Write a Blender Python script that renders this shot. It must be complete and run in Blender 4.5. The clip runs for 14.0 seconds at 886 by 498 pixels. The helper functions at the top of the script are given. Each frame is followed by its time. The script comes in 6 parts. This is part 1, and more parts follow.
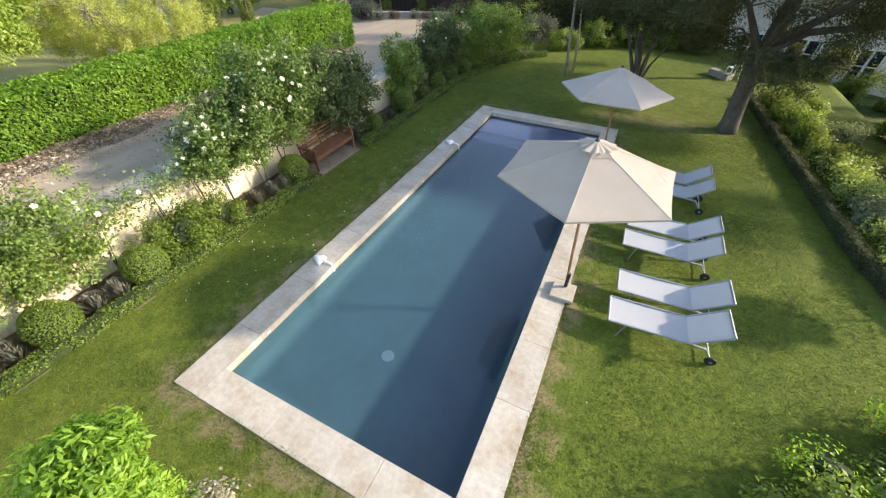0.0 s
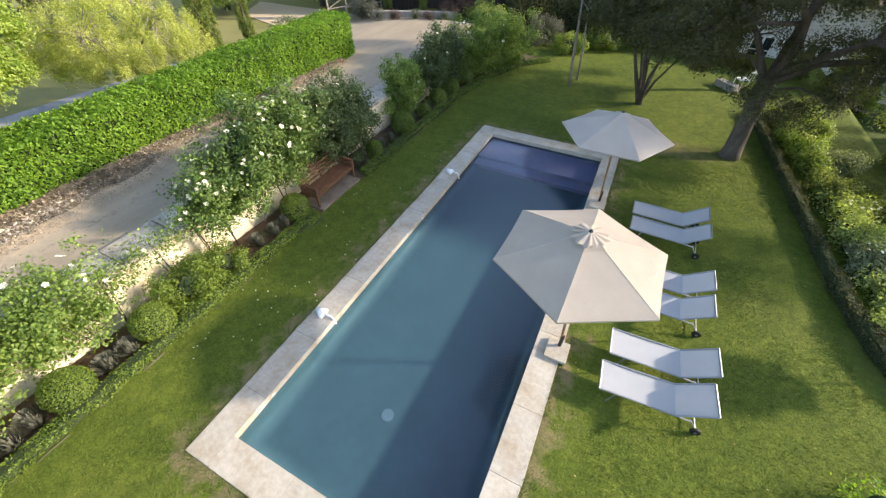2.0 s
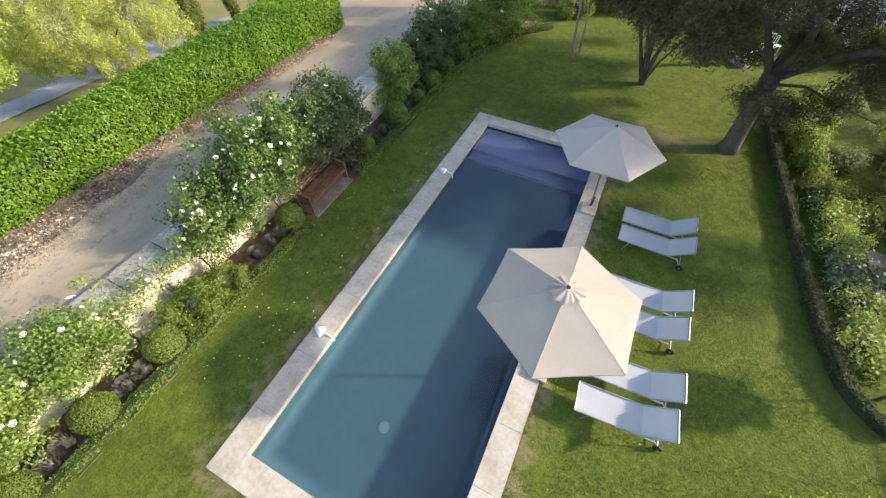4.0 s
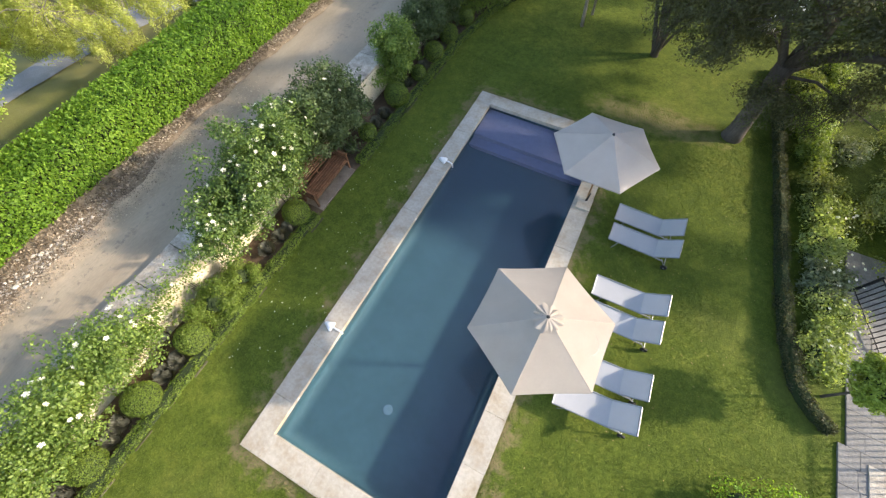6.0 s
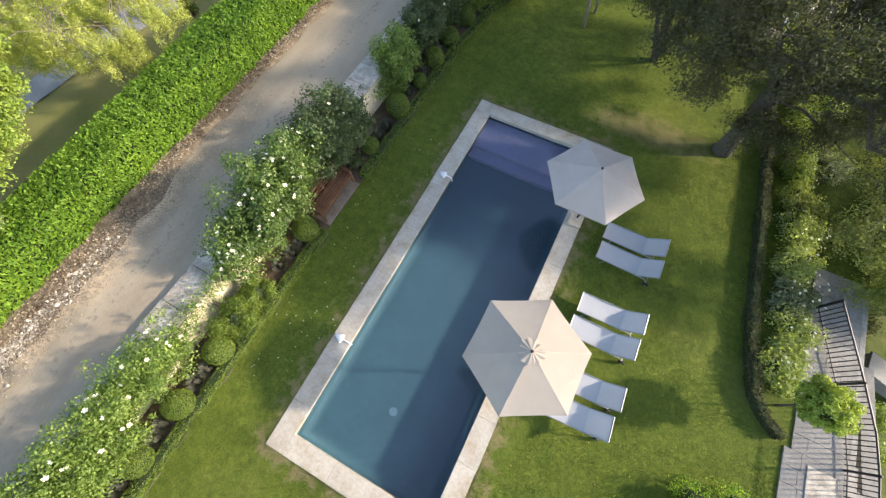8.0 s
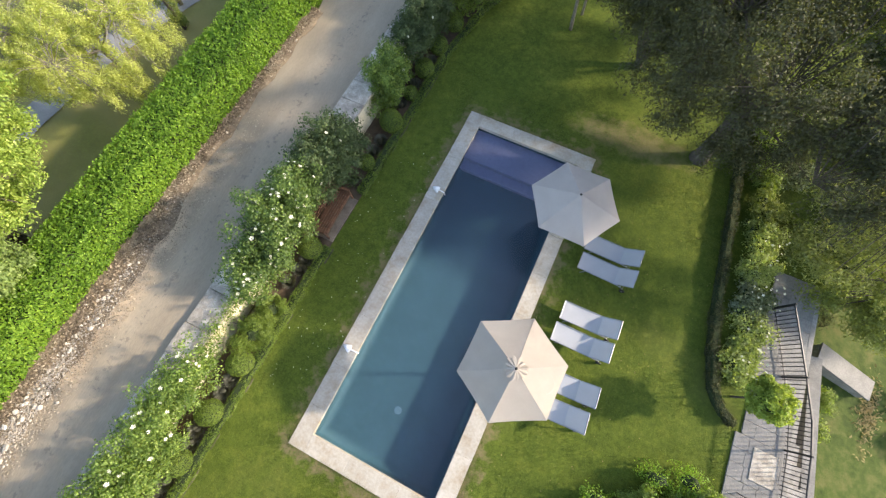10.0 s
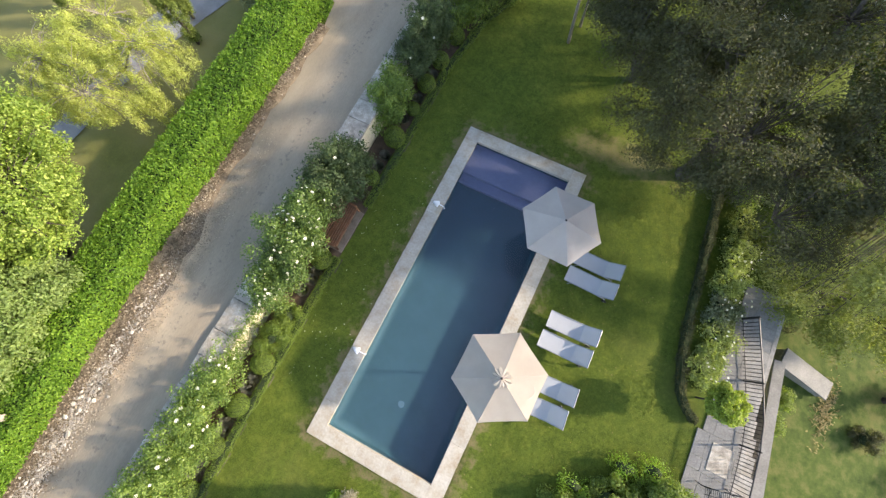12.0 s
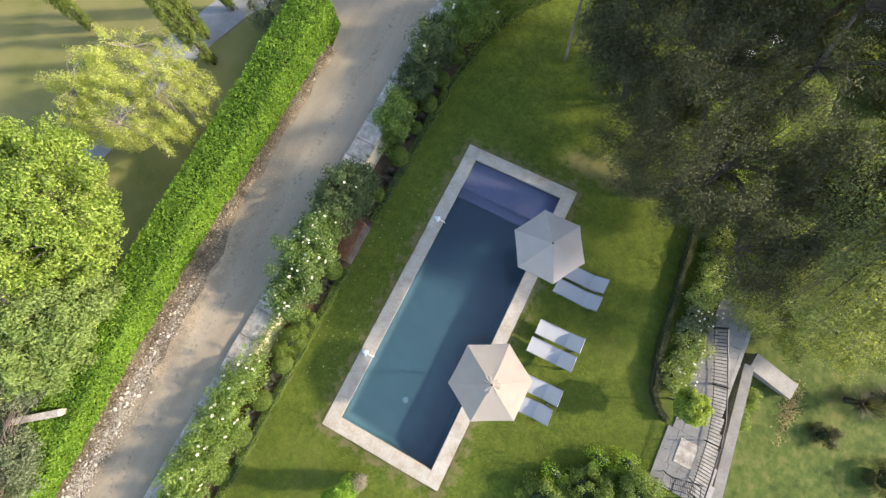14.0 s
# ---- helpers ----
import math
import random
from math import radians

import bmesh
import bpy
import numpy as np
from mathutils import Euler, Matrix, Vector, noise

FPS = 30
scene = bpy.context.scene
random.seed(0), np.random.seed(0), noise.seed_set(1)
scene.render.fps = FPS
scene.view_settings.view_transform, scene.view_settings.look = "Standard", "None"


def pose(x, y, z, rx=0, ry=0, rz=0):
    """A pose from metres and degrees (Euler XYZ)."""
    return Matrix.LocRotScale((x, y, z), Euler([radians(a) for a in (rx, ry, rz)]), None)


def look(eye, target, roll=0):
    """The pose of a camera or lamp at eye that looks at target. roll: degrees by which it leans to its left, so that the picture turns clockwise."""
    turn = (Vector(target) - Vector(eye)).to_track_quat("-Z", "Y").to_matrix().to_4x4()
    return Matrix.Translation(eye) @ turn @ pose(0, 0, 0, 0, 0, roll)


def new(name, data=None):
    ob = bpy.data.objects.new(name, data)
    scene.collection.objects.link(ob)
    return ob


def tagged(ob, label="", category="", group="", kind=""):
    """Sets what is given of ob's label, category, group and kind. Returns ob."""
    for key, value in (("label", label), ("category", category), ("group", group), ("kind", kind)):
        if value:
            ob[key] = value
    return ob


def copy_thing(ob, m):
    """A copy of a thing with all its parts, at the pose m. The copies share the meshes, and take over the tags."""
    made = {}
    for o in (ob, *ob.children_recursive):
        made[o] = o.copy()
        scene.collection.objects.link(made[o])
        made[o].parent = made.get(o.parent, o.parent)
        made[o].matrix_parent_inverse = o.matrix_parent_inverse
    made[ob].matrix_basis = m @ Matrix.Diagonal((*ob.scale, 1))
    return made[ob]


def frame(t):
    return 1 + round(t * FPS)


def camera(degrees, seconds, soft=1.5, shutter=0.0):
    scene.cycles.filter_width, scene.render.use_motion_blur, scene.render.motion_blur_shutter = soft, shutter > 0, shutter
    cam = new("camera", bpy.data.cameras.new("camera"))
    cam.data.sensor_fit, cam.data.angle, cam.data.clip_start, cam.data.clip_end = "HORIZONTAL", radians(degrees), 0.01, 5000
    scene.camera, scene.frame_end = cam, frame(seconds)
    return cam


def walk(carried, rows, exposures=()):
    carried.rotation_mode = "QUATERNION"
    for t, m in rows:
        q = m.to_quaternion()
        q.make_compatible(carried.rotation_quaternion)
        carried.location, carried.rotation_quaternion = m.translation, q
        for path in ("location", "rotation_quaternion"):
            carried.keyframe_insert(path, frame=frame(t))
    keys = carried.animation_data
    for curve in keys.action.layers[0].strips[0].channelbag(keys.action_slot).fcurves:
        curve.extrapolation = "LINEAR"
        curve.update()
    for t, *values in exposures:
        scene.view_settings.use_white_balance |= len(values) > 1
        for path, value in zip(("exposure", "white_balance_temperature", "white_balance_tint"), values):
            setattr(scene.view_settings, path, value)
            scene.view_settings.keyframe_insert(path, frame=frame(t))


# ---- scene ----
cam = camera(101.1, 14.0, 1.3)
PATH = [
    (0.0, 4.950, -0.745, 5.249, 48.57, -0.31, 26.16),
    (0.5, 4.873, -0.536, 5.566, 48.18, -0.33, 26.58),
    (1.0, 4.808, -0.307, 5.874, 47.65, -0.15, 26.90),
    (1.5, 4.718, -0.091, 6.187, 46.70, -0.11, 26.94),
    (2.0, 4.609, 0.140, 6.505, 45.52, -0.18, 26.61),
    (2.5, 4.519, 0.365, 6.818, 44.11, -0.20, 26.37),
    (3.0, 4.476, 0.632, 7.148, 42.29, -0.04, 26.29),
    (5.5, 4.183, 1.886, 8.765, 30.22, 0.57, 27.25),
    (6.0, 4.120, 2.114, 9.115, 28.31, 0.71, 27.40),
    (6.5, 4.031, 2.325, 9.434, 26.81, 0.71, 27.48),
    (7.0, 3.922, 2.581, 9.803, 25.24, 0.74, 27.54),
    (7.5, 3.838, 2.815, 10.138, 24.05, 0.83, 27.68),
    (8.0, 3.736, 3.048, 10.495, 22.88, 0.87, 27.71),
    (10.5, 3.312, 4.253, 12.299, 16.87, 1.13, 25.88),
    (11.0, 3.282, 4.502, 12.676, 15.85, 1.35, 25.98),
    (11.5, 3.228, 4.731, 13.029, 14.97, 1.50, 26.29),
    (12.0, 3.173, 4.977, 13.421, 14.06, 1.68, 26.67),
    (12.5, 3.115, 5.259, 13.816, 13.01, 1.94, 26.85),
    (13.0, 3.054, 5.522, 14.211, 12.18, 2.13, 26.94),
    (13.5, 3.017, 5.764, 14.568, 11.48, 2.36, 27.01),
    (14.0, 2.978, 6.017, 14.974, 10.85, 2.58, 27.08),
]
EXPOSURES = [(0.0, 1.80, 6980, 14.0), (14.0, 1.80, 6980, 14.0)]
walk(cam, [(t, pose(x, y, z, rx, ry, rz)) for t, x, y, z, rx, ry, rz in PATH], EXPOSURES)

# ---- world and sun ----
SUN_AZ, SUN_EL = radians(63.0), radians(22.6)          # clockwise from +y, above the horizon
world = bpy.data.worlds.new("world")
scene.world = world
world.use_nodes = True
wn = world.node_tree.nodes
sky = wn.new("ShaderNodeTexSky")
sky.sky_type, sky.sun_disc = "NISHITA", False
sky.sun_elevation, sky.sun_rotation = SUN_EL, SUN_AZ
wn["Background"].inputs["Strength"].default_value = 0.15
world.node_tree.links.new(sky.outputs["Color"], wn["Background"].inputs["Color"])
SUN_DIR = Vector((math.sin(SUN_AZ) * math.cos(SUN_EL), math.cos(SUN_AZ) * math.cos(SUN_EL), math.sin(SUN_EL)))
sun_data = bpy.data.lights.new("sun", "SUN")
sun_data.energy, sun_data.angle, sun_data.color = 2.55, radians(2.2), (1.0, 0.91, 0.76)
sun = new("sun", sun_data)
sun.matrix_world = look(SUN_DIR * 60, (0, 0, 0))

# ---- materials ----


def node_mat(name):
    m = bpy.data.materials.new(name)
    m.use_nodes = True
    return m, m.node_tree.nodes, m.node_tree.links, m.node_tree.nodes["Principled BSDF"]


def ramp(nodes, stops):
    r = nodes.new("ShaderNodeValToRGB")
    while len(r.color_ramp.elements) < len(stops):
        r.color_ramp.elements.new(0.5)
    for e, (p, c) in zip(r.color_ramp.elements, stops):
        e.position, e.color = p, (*c, 1)
    return r


def noise_node(nodes, links, vec, scale, detail=4.0, rough=0.6):
    n = nodes.new("ShaderNodeTexNoise")
    n.inputs["Scale"].default_value, n.inputs["Detail"].default_value, n.inputs["Roughness"].default_value = scale, detail, rough
    links.new(vec, n.inputs["Vector"])
    return n


def mix_color(nodes, links, fac, a, b, blend="MIX"):
    m = nodes.new("ShaderNodeMix")
    m.data_type, m.blend_type = "RGBA", blend
    for sock, v in ((m.inputs[0], fac), (m.inputs[6], a), (m.inputs[7], b)):
        if hasattr(v, "links"):
            links.new(v, sock)
        elif isinstance(v, tuple):
            sock.default_value = (*v, 1)
        else:
            sock.default_value = v
    return m.outputs[2]


def math_node(nodes, links, op, a, b=None):
    m = nodes.new("ShaderNodeMath")
    m.operation = op
    for i, v in enumerate((a, b)):
        if v is None:
            continue
        if hasattr(v, "links"):
            links.new(v, m.inputs[i])
        else:
            m.inputs[i].default_value = v
    return m.outputs[0]


def surface(name, stops, scale=3.0, fine=40.0, rough=0.8, bump=0.25, metal=0.0, spread=0.0, fine_amount=0.5, stretch=(1, 1, 1), spec=0.4):
    """Mottled surface: colour ramp over coarse noise, fine grain over it, bump; spread varies brightness from piece to piece."""
    m, nodes, links, b = node_mat(name)
    geo = nodes.new("ShaderNodeNewGeometry")
    vec = geo.outputs["Position"]
    if stretch != (1, 1, 1):
        vm = nodes.new("ShaderNodeVectorMath")
        vm.operation = "MULTIPLY"
        vm.inputs[1].default_value = stretch
        links.new(vec, vm.inputs[0])
        vec = vm.outputs[0]
    n1 = noise_node(nodes, links, vec, scale, 5.0, 0.62)
    n2 = noise_node(nodes, links, vec, fine, 3.0, 0.6)
    r = ramp(nodes, stops)
    links.new(n1.outputs["Fac"], r.inputs["Fac"])
    g = ramp(nodes, [(0.3, (0.55, 0.55, 0.55)), (0.7, (1.25, 1.25, 1.25))])
    links.new(n2.outputs["Fac"], g.inputs["Fac"])
    col = mix_color(nodes, links, fine_amount, r.outputs["Color"], g.outputs["Color"], "MULTIPLY")
    if spread:
        oi = nodes.new("ShaderNodeObjectInfo")
        k = math_node(nodes, links, "MULTIPLY_ADD", oi.outputs["Random"], spread)
        k.node.inputs[2].default_value = 1.0 - spread / 2
        cc = nodes.new("ShaderNodeCombineColor")
        for i in range(3):
            links.new(k, cc.inputs[i])
        col = mix_color(nodes, links, 1.0, col, cc.outputs[0], "MULTIPLY")
    links.new(col, b.inputs["Base Color"])
    b.inputs["Roughness"].default_value, b.inputs["Metallic"].default_value = rough, metal
    b.inputs["Specular IOR Level"].default_value = spec
    if bump:
        bn = nodes.new("ShaderNodeBump")
        bn.inputs["Strength"].default_value, bn.inputs["Distance"].default_value = bump, 0.02
        links.new(n2.outputs["Fac"], bn.inputs["Height"])
        links.new(bn.outputs["Normal"], b.inputs["Normal"])
    return m


def leafy(name, dark, mid, light, rough=0.5, through_light=0.35, patch=0.7):
    """Leaf material: each leaf its own shade, with slow drifts over the plant, and some light passing through."""
    m, nodes, links, b = node_mat(name)
    geo = nodes.new("ShaderNodeNewGeometry")
    r = ramp(nodes, [(0.0, dark), (0.5, mid), (1.0, light)])
    n = noise_node(nodes, links, geo.outputs["Position"], patch, 3.0)
    f = math_node(nodes, links, "MULTIPLY_ADD", geo.outputs["Random Per Island"], 0.62)
    links.new(math_node(nodes, links, "MULTIPLY_ADD", n.outputs["Fac"], 0.9), f.node.inputs[2])
    f2 = math_node(nodes, links, "SUBTRACT", f, 0.26)
    f.node.inputs[2].links[0].from_node.inputs[2].default_value = 0.0
    links.new(f2, r.inputs["Fac"])
    links.new(r.outputs["Color"], b.inputs["Base Color"])
    b.inputs["Roughness"].default_value, b.inputs["Specular IOR Level"].default_value = rough, 0.35
    tr = nodes.new("ShaderNodeBsdfTranslucent")
    tc = mix_color(nodes, links, 1.0, r.outputs["Color"], (1.25, 1.3, 0.5), "MULTIPLY")
    links.new(tc, tr.inputs["Color"])
    mx = nodes.new("ShaderNodeMixShader")
    mx.inputs[0].default_value = through_light
    links.new(b.outputs[0], mx.inputs[1])
    links.new(tr.outputs[0], mx.inputs[2])
    links.new(mx.outputs[0], nodes["Material Output"].inputs["Surface"])
    return m


def lawn_material():
    m, nodes, links, b = node_mat("lawn_grass")
    geo = nodes.new("ShaderNodeNewGeometry")
    pos = geo.outputs["Position"]
    big = noise_node(nodes, links, pos, 0.35, 4.0, 0.6)
    mid = noise_node(nodes, links, pos, 2.6, 5.0, 0.65)
    fine = noise_node(nodes, links, pos, 26.0, 4.0, 0.7)
    r = ramp(nodes, [(0.25, (0.050, 0.076, 0.013)), (0.5, (0.092, 0.124, 0.019)), (0.72, (0.148, 0.168, 0.030))])
    f = math_node(nodes, links, "MULTIPLY_ADD", big.outputs["Fac"], 0.45)
    links.new(math_node(nodes, links, "MULTIPLY", mid.outputs["Fac"], 0.55), f.node.inputs[2])
    links.new(f, r.inputs["Fac"])
    g = ramp(nodes, [(0.3, (0.55, 0.6, 0.5)), (0.68, (1.35, 1.3, 1.2))])
    links.new(fine.outputs["Fac"], g.inputs["Fac"])
    col = mix_color(nodes, links, 0.8, r.outputs["Color"], g.outputs["Color"], "MULTIPLY")
    tuft = noise_node(nodes, links, pos, 9.0, 3.0, 0.7)
    tg = ramp(nodes, [(0.36, (0.66, 0.70, 0.62)), (0.66, (1.22, 1.2, 1.15))])
    links.new(tuft.outputs["Fac"], tg.inputs["Fac"])
    col = mix_color(nodes, links, 0.75, col, tg.outputs["Color"], "MULTIPLY")
    # dry, trodden grass round the pool's stones
    sx = nodes.new("ShaderNodeSeparateXYZ")
    links.new(pos, sx.inputs[0])
    dist = []
    for i, c, h in ((0, 2.53, 2.53), (1, 6.5, 6.5)):
        a = math_node(nodes, links, "ABSOLUTE", math_node(nodes, links, "SUBTRACT", sx.outputs[i], c))
        dist.append(math_node(nodes, links, "MAXIMUM", math_node(nodes, links, "SUBTRACT", a, h), 0.0))
    d = math_node(nodes, links, "ADD", dist[0], dist[1])
    near = math_node(nodes, links, "SUBTRACT", 1.0, math_node(nodes, links, "DIVIDE", d, 0.75))
    dry = math_node(nodes, links, "ADD", near, math_node(nodes, links, "MULTIPLY", math_node(nodes, links, "SUBTRACT", mid.outputs["Fac"], 0.55), 3.2))
    dr = ramp(nodes, [(0.32, (0, 0, 0)), (0.9, (0.85, 0.85, 0.85))])
    links.new(dry, dr.inputs["Fac"])
    col = mix_color(nodes, links, dr.outputs["Color"], col, (0.200, 0.156, 0.082))
    thin = noise_node(nodes, links, pos, 0.21, 3.0, 0.55)
    tr_ = ramp(nodes, [(0.58, (0, 0, 0)), (0.75, (0.5, 0.5, 0.5))])
    links.new(thin.outputs["Fac"], tr_.inputs["Fac"])
    col = mix_color(nodes, links, tr_.outputs["Color"], col, (0.150, 0.150, 0.040))
    far = math_node(nodes, links, "DIVIDE", math_node(nodes, links, "SUBTRACT", -9.0, sx.outputs[0]), 4.0)
    fr = ramp(nodes, [(0.22, (0, 0, 0)), (0.8, (0.85, 0.85, 0.85))])
    links.new(math_node(nodes, links, "ADD", math_node(nodes, links, "MINIMUM", far, 0.6), math_node(nodes, links, "MULTIPLY", math_node(nodes, links, "SUBTRACT", thin.outputs["Fac"], 0.4), 1.6)), fr.inputs["Fac"])
    col = mix_color(nodes, links, fr.outputs["Color"], col, (0.232, 0.208, 0.084))
    # paler tan oval patch on the lawn near the oak
    e = []
    for i, c, h in ((0, 6.0, 2.6), (1, 14.35, 0.85)):
        e.append(math_node(nodes, links, "POWER", math_node(nodes, links, "ABSOLUTE", math_node(nodes, links, "DIVIDE", math_node(nodes, links, "SUBTRACT", sx.outputs[i], c), h)), 2.0))
    worn = math_node(nodes, links, "SUBTRACT", 1.0, math_node(nodes, links, "ADD", e[0], e[1]))
    worn = math_node(nodes, links, "ADD", worn, math_node(nodes, links, "MULTIPLY", math_node(nodes, links, "SUBTRACT", mid.outputs["Fac"], 0.5), 3.0))
    wr = ramp(nodes, [(0.1, (0, 0, 0)), (0.9, (0.7, 0.7, 0.7))])
    links.new(worn, wr.inputs["Fac"])
    col = mix_color(nodes, links, wr.outputs["Color"], col, (0.215, 0.175, 0.085))
    # rougher lower-garden grass with dry tan patches; dark tones imitate tree shadows
    low = math_node(nodes, links, "DIVIDE", math_node(nodes, links, "SUBTRACT", sx.outputs[0], 13.1), 0.4)
    lr = ramp(nodes, [(0.2, (0, 0, 0)), (1.0, (0.85, 0.85, 0.85))])
    links.new(low, lr.inputs["Fac"])
    shaded_mix = ramp(nodes, [(0.40, (0.028, 0.050, 0.011)), (0.5, (0.062, 0.092, 0.019)), (0.60, (0.118, 0.120, 0.040))])
    links.new(f, shaded_mix.inputs["Fac"])
    col = mix_color(nodes, links, lr.outputs["Color"], col, shaded_mix.outputs["Color"])
    links.new(col, b.inputs["Base Color"])
    b.inputs["Roughness"].default_value, b.inputs["Specular IOR Level"].default_value = 0.9, 0.15
    bn = nodes.new("ShaderNodeBump")
    bn.inputs["Strength"].default_value, bn.inputs["Distance"].default_value = 0.6, 0.03
    links.new(fine.outputs["Fac"], bn.inputs["Height"])
    links.new(bn.outputs["Normal"], b.inputs["Normal"])
    return m


def water_material():
    m, nodes, links, b = node_mat("pool_water")
    b.inputs["Base Color"].default_value = (0.50, 0.66, 1.0, 1)
    b.inputs["Roughness"].default_value, b.inputs["IOR"].default_value = 0.0, 1.42
    b.inputs["Transmission Weight"].default_value = 0.985
    geo = nodes.new("ShaderNodeNewGeometry")
    n = noise_node(nodes, links, geo.outputs["Position"], 2.2, 2.0)
    bn = nodes.new("ShaderNodeBump")
    bn.inputs["Strength"].default_value, bn.inputs["Distance"].default_value = 0.12, 0.02
    links.new(n.outputs["Fac"], bn.inputs["Height"])
    links.new(bn.outputs["Normal"], b.inputs["Normal"])
    return m


def plain(name, color, rough=0.5, metal=0.0):
    m, nodes, links, b = node_mat(name)
    geo = nodes.new("ShaderNodeNewGeometry")
    n = noise_node(nodes, links, geo.outputs["Position"], 9.0, 4.0)
    r = ramp(nodes, [(0.3, tuple(c * 0.86 for c in color)), (0.7, tuple(min(1, c * 1.08) for c in color))])
    links.new(n.outputs["Fac"], r.inputs["Fac"])
    links.new(r.outputs["Color"], b.inputs["Base Color"])
    b.inputs["Roughness"].default_value, b.inputs["Metallic"].default_value = rough, metal
    return m


LAWN = lawn_material()
WATER = water_material()
STONE_COPING = surface("limestone_coping", [(0.28, (0.285, 0.222, 0.145)), (0.38, (0.370, 0.312, 0.232)), (0.50, (0.415, 0.370, 0.300)), (0.70, (0.465, 0.428, 0.365))], 1.9, 12, 0.8, 0.25, spread=0.16, fine_amount=0.3)
POOL_LINER = surface("pool_plaster", [(0.3, (0.023, 0.071, 0.073)), (0.7, (0.030, 0.087, 0.089))], 0.8, 8, 0.7, 0.05, fine_amount=0.2)
# violet in this plaster imitates sky reflected on the water above
POOL_SHELF = surface("sky_tinted_step_plaster", [(0.3, (0.25, 0.22, 0.27)), (0.7, (0.29, 0.26, 0.31))], 0.8, 8, 0.7, 0.05, fine_amount=0.2)
RENDER_WALL = surface("cream_lime_render", [(0.3, (0.52, 0.44, 0.29)), (0.5, (0.68, 0.60, 0.43)), (0.7, (0.78, 0.72, 0.56))], 1.4, 18, 0.9, 0.3)
CAP_STONE = surface("weathered_cap_stone", [(0.3, (0.22, 0.19, 0.15)), (0.5, (0.40, 0.355, 0.29)), (0.7, (0.60, 0.545, 0.46))], 2.6, 25, 0.85, 0.5, spread=0.25)
ROAD = surface("worn_gravel_drive", [(0.3, (0.262, 0.212, 0.150)), (0.5, (0.305, 0.250, 0.178)), (0.72, (0.345, 0.286, 0.206))], 1.3, 30, 0.9, 0.3, stretch=(1, 0.25, 1), fine_amount=0.25)
# Sandy strip on the drive's left; its pale colour also imitates the sunlit lane.
def sandy_sunlit_lane(m):
    nodes, links = m.node_tree.nodes, m.node_tree.links
    b = nodes["Principled BSDF"]
    col = b.inputs["Base Color"].links[0].from_socket
    geo = nodes.new("ShaderNodeNewGeometry")
    sx = nodes.new("ShaderNodeSeparateXYZ")
    links.new(geo.outputs["Position"], sx.inputs[0])
    n = noise_node(nodes, links, geo.outputs["Position"], 0.8, 5.0, 0.65)
    near = math_node(nodes, links, "MULTIPLY", math_node(nodes, links, "MINIMUM", math_node(nodes, links, "ADD", sx.outputs[1], 0.6), 0.0), 0.22)
    lane = math_node(nodes, links, "DIVIDE", math_node(nodes, links, "SUBTRACT", math_node(nodes, links, "ADD", near, -5.85), sx.outputs[0]), 1.0)
    f = math_node(nodes, links, "ADD", lane, math_node(nodes, links, "MULTIPLY", math_node(nodes, links, "SUBTRACT", n.outputs["Fac"], 0.5), 2.2))
    fade = math_node(nodes, links, "DIVIDE", math_node(nodes, links, "MAXIMUM", math_node(nodes, links, "SUBTRACT", sx.outputs[1], 3.4), 0.0), 2.2)
    f = math_node(nodes, links, "SUBTRACT", f, fade)
    r = ramp(nodes, [(0.1, (0, 0, 0)), (0.6, (1.0, 1.0, 1.0))])
    links.new(f, r.inputs["Fac"])
    col = mix_color(nodes, links, r.outputs["Color"], col, (0.50, 0.385, 0.26))
    # dark scattered grit between the wheel tracks
    n2 = noise_node(nodes, links, geo.outputs["Position"], 5.0, 4.0, 0.7)
    mid = math_node(nodes, links, "SUBTRACT", 0.25, math_node(nodes, links, "ABSOLUTE", math_node(nodes, links, "ADD", sx.outputs[0], 5.55)))
    f2 = math_node(nodes, links, "ADD", mid, math_node(nodes, links, "MULTIPLY", math_node(nodes, links, "SUBTRACT", n2.outputs["Fac"], 0.5), 2.5))
    r2 = ramp(nodes, [(0.25, (0, 0, 0)), (0.5, (0.45, 0.45, 0.45))])
    links.new(f2, r2.inputs["Fac"])
    col = mix_color(nodes, links, r2.outputs["Color"], col, (0.12, 0.105, 0.09))
    links.new(col, b.inputs["Base Color"])


sandy_sunlit_lane(ROAD)
SOIL = surface("bed_soil", [(0.3, (0.055, 0.038, 0.025)), (0.7, (0.14, 0.10, 0.065))], 3.0, 35, 0.95, 0.6)
VERGE = surface("stony_verge_soil", [(0.3, (0.105, 0.078, 0.052)), (0.52, (0.21, 0.160, 0.105)), (0.7, (0.34, 0.265, 0.18))], 2.4, 26, 0.95, 0.8)
RUBBLE = surface("rubble_stone", [(0.3, (0.38, 0.32, 0.25)), (0.7, (0.66, 0.60, 0.50))], 2.0, 30, 0.9, 0.4, spread=0.6)
PAD_STONE = surface("worn_pad_stone", [(0.3, (0.15, 0.115, 0.08)), (0.7, (0.27, 0.22, 0.165))], 2.0, 30, 0.95, 0.5)
KERB = surface("soil_coloured_edge_stone", [(0.3, (0.060, 0.060, 0.030)), (0.7, (0.12, 0.11, 0.065))], 3.0, 30, 0.9, 0.4, spread=0.3)
PATH_STONE = surface("grey_paving", [(0.3, (0.175, 0.168, 0.155)), (0.7, (0.265, 0.255, 0.235))], 1.6, 22, 0.85, 0.3, spread=0.14)
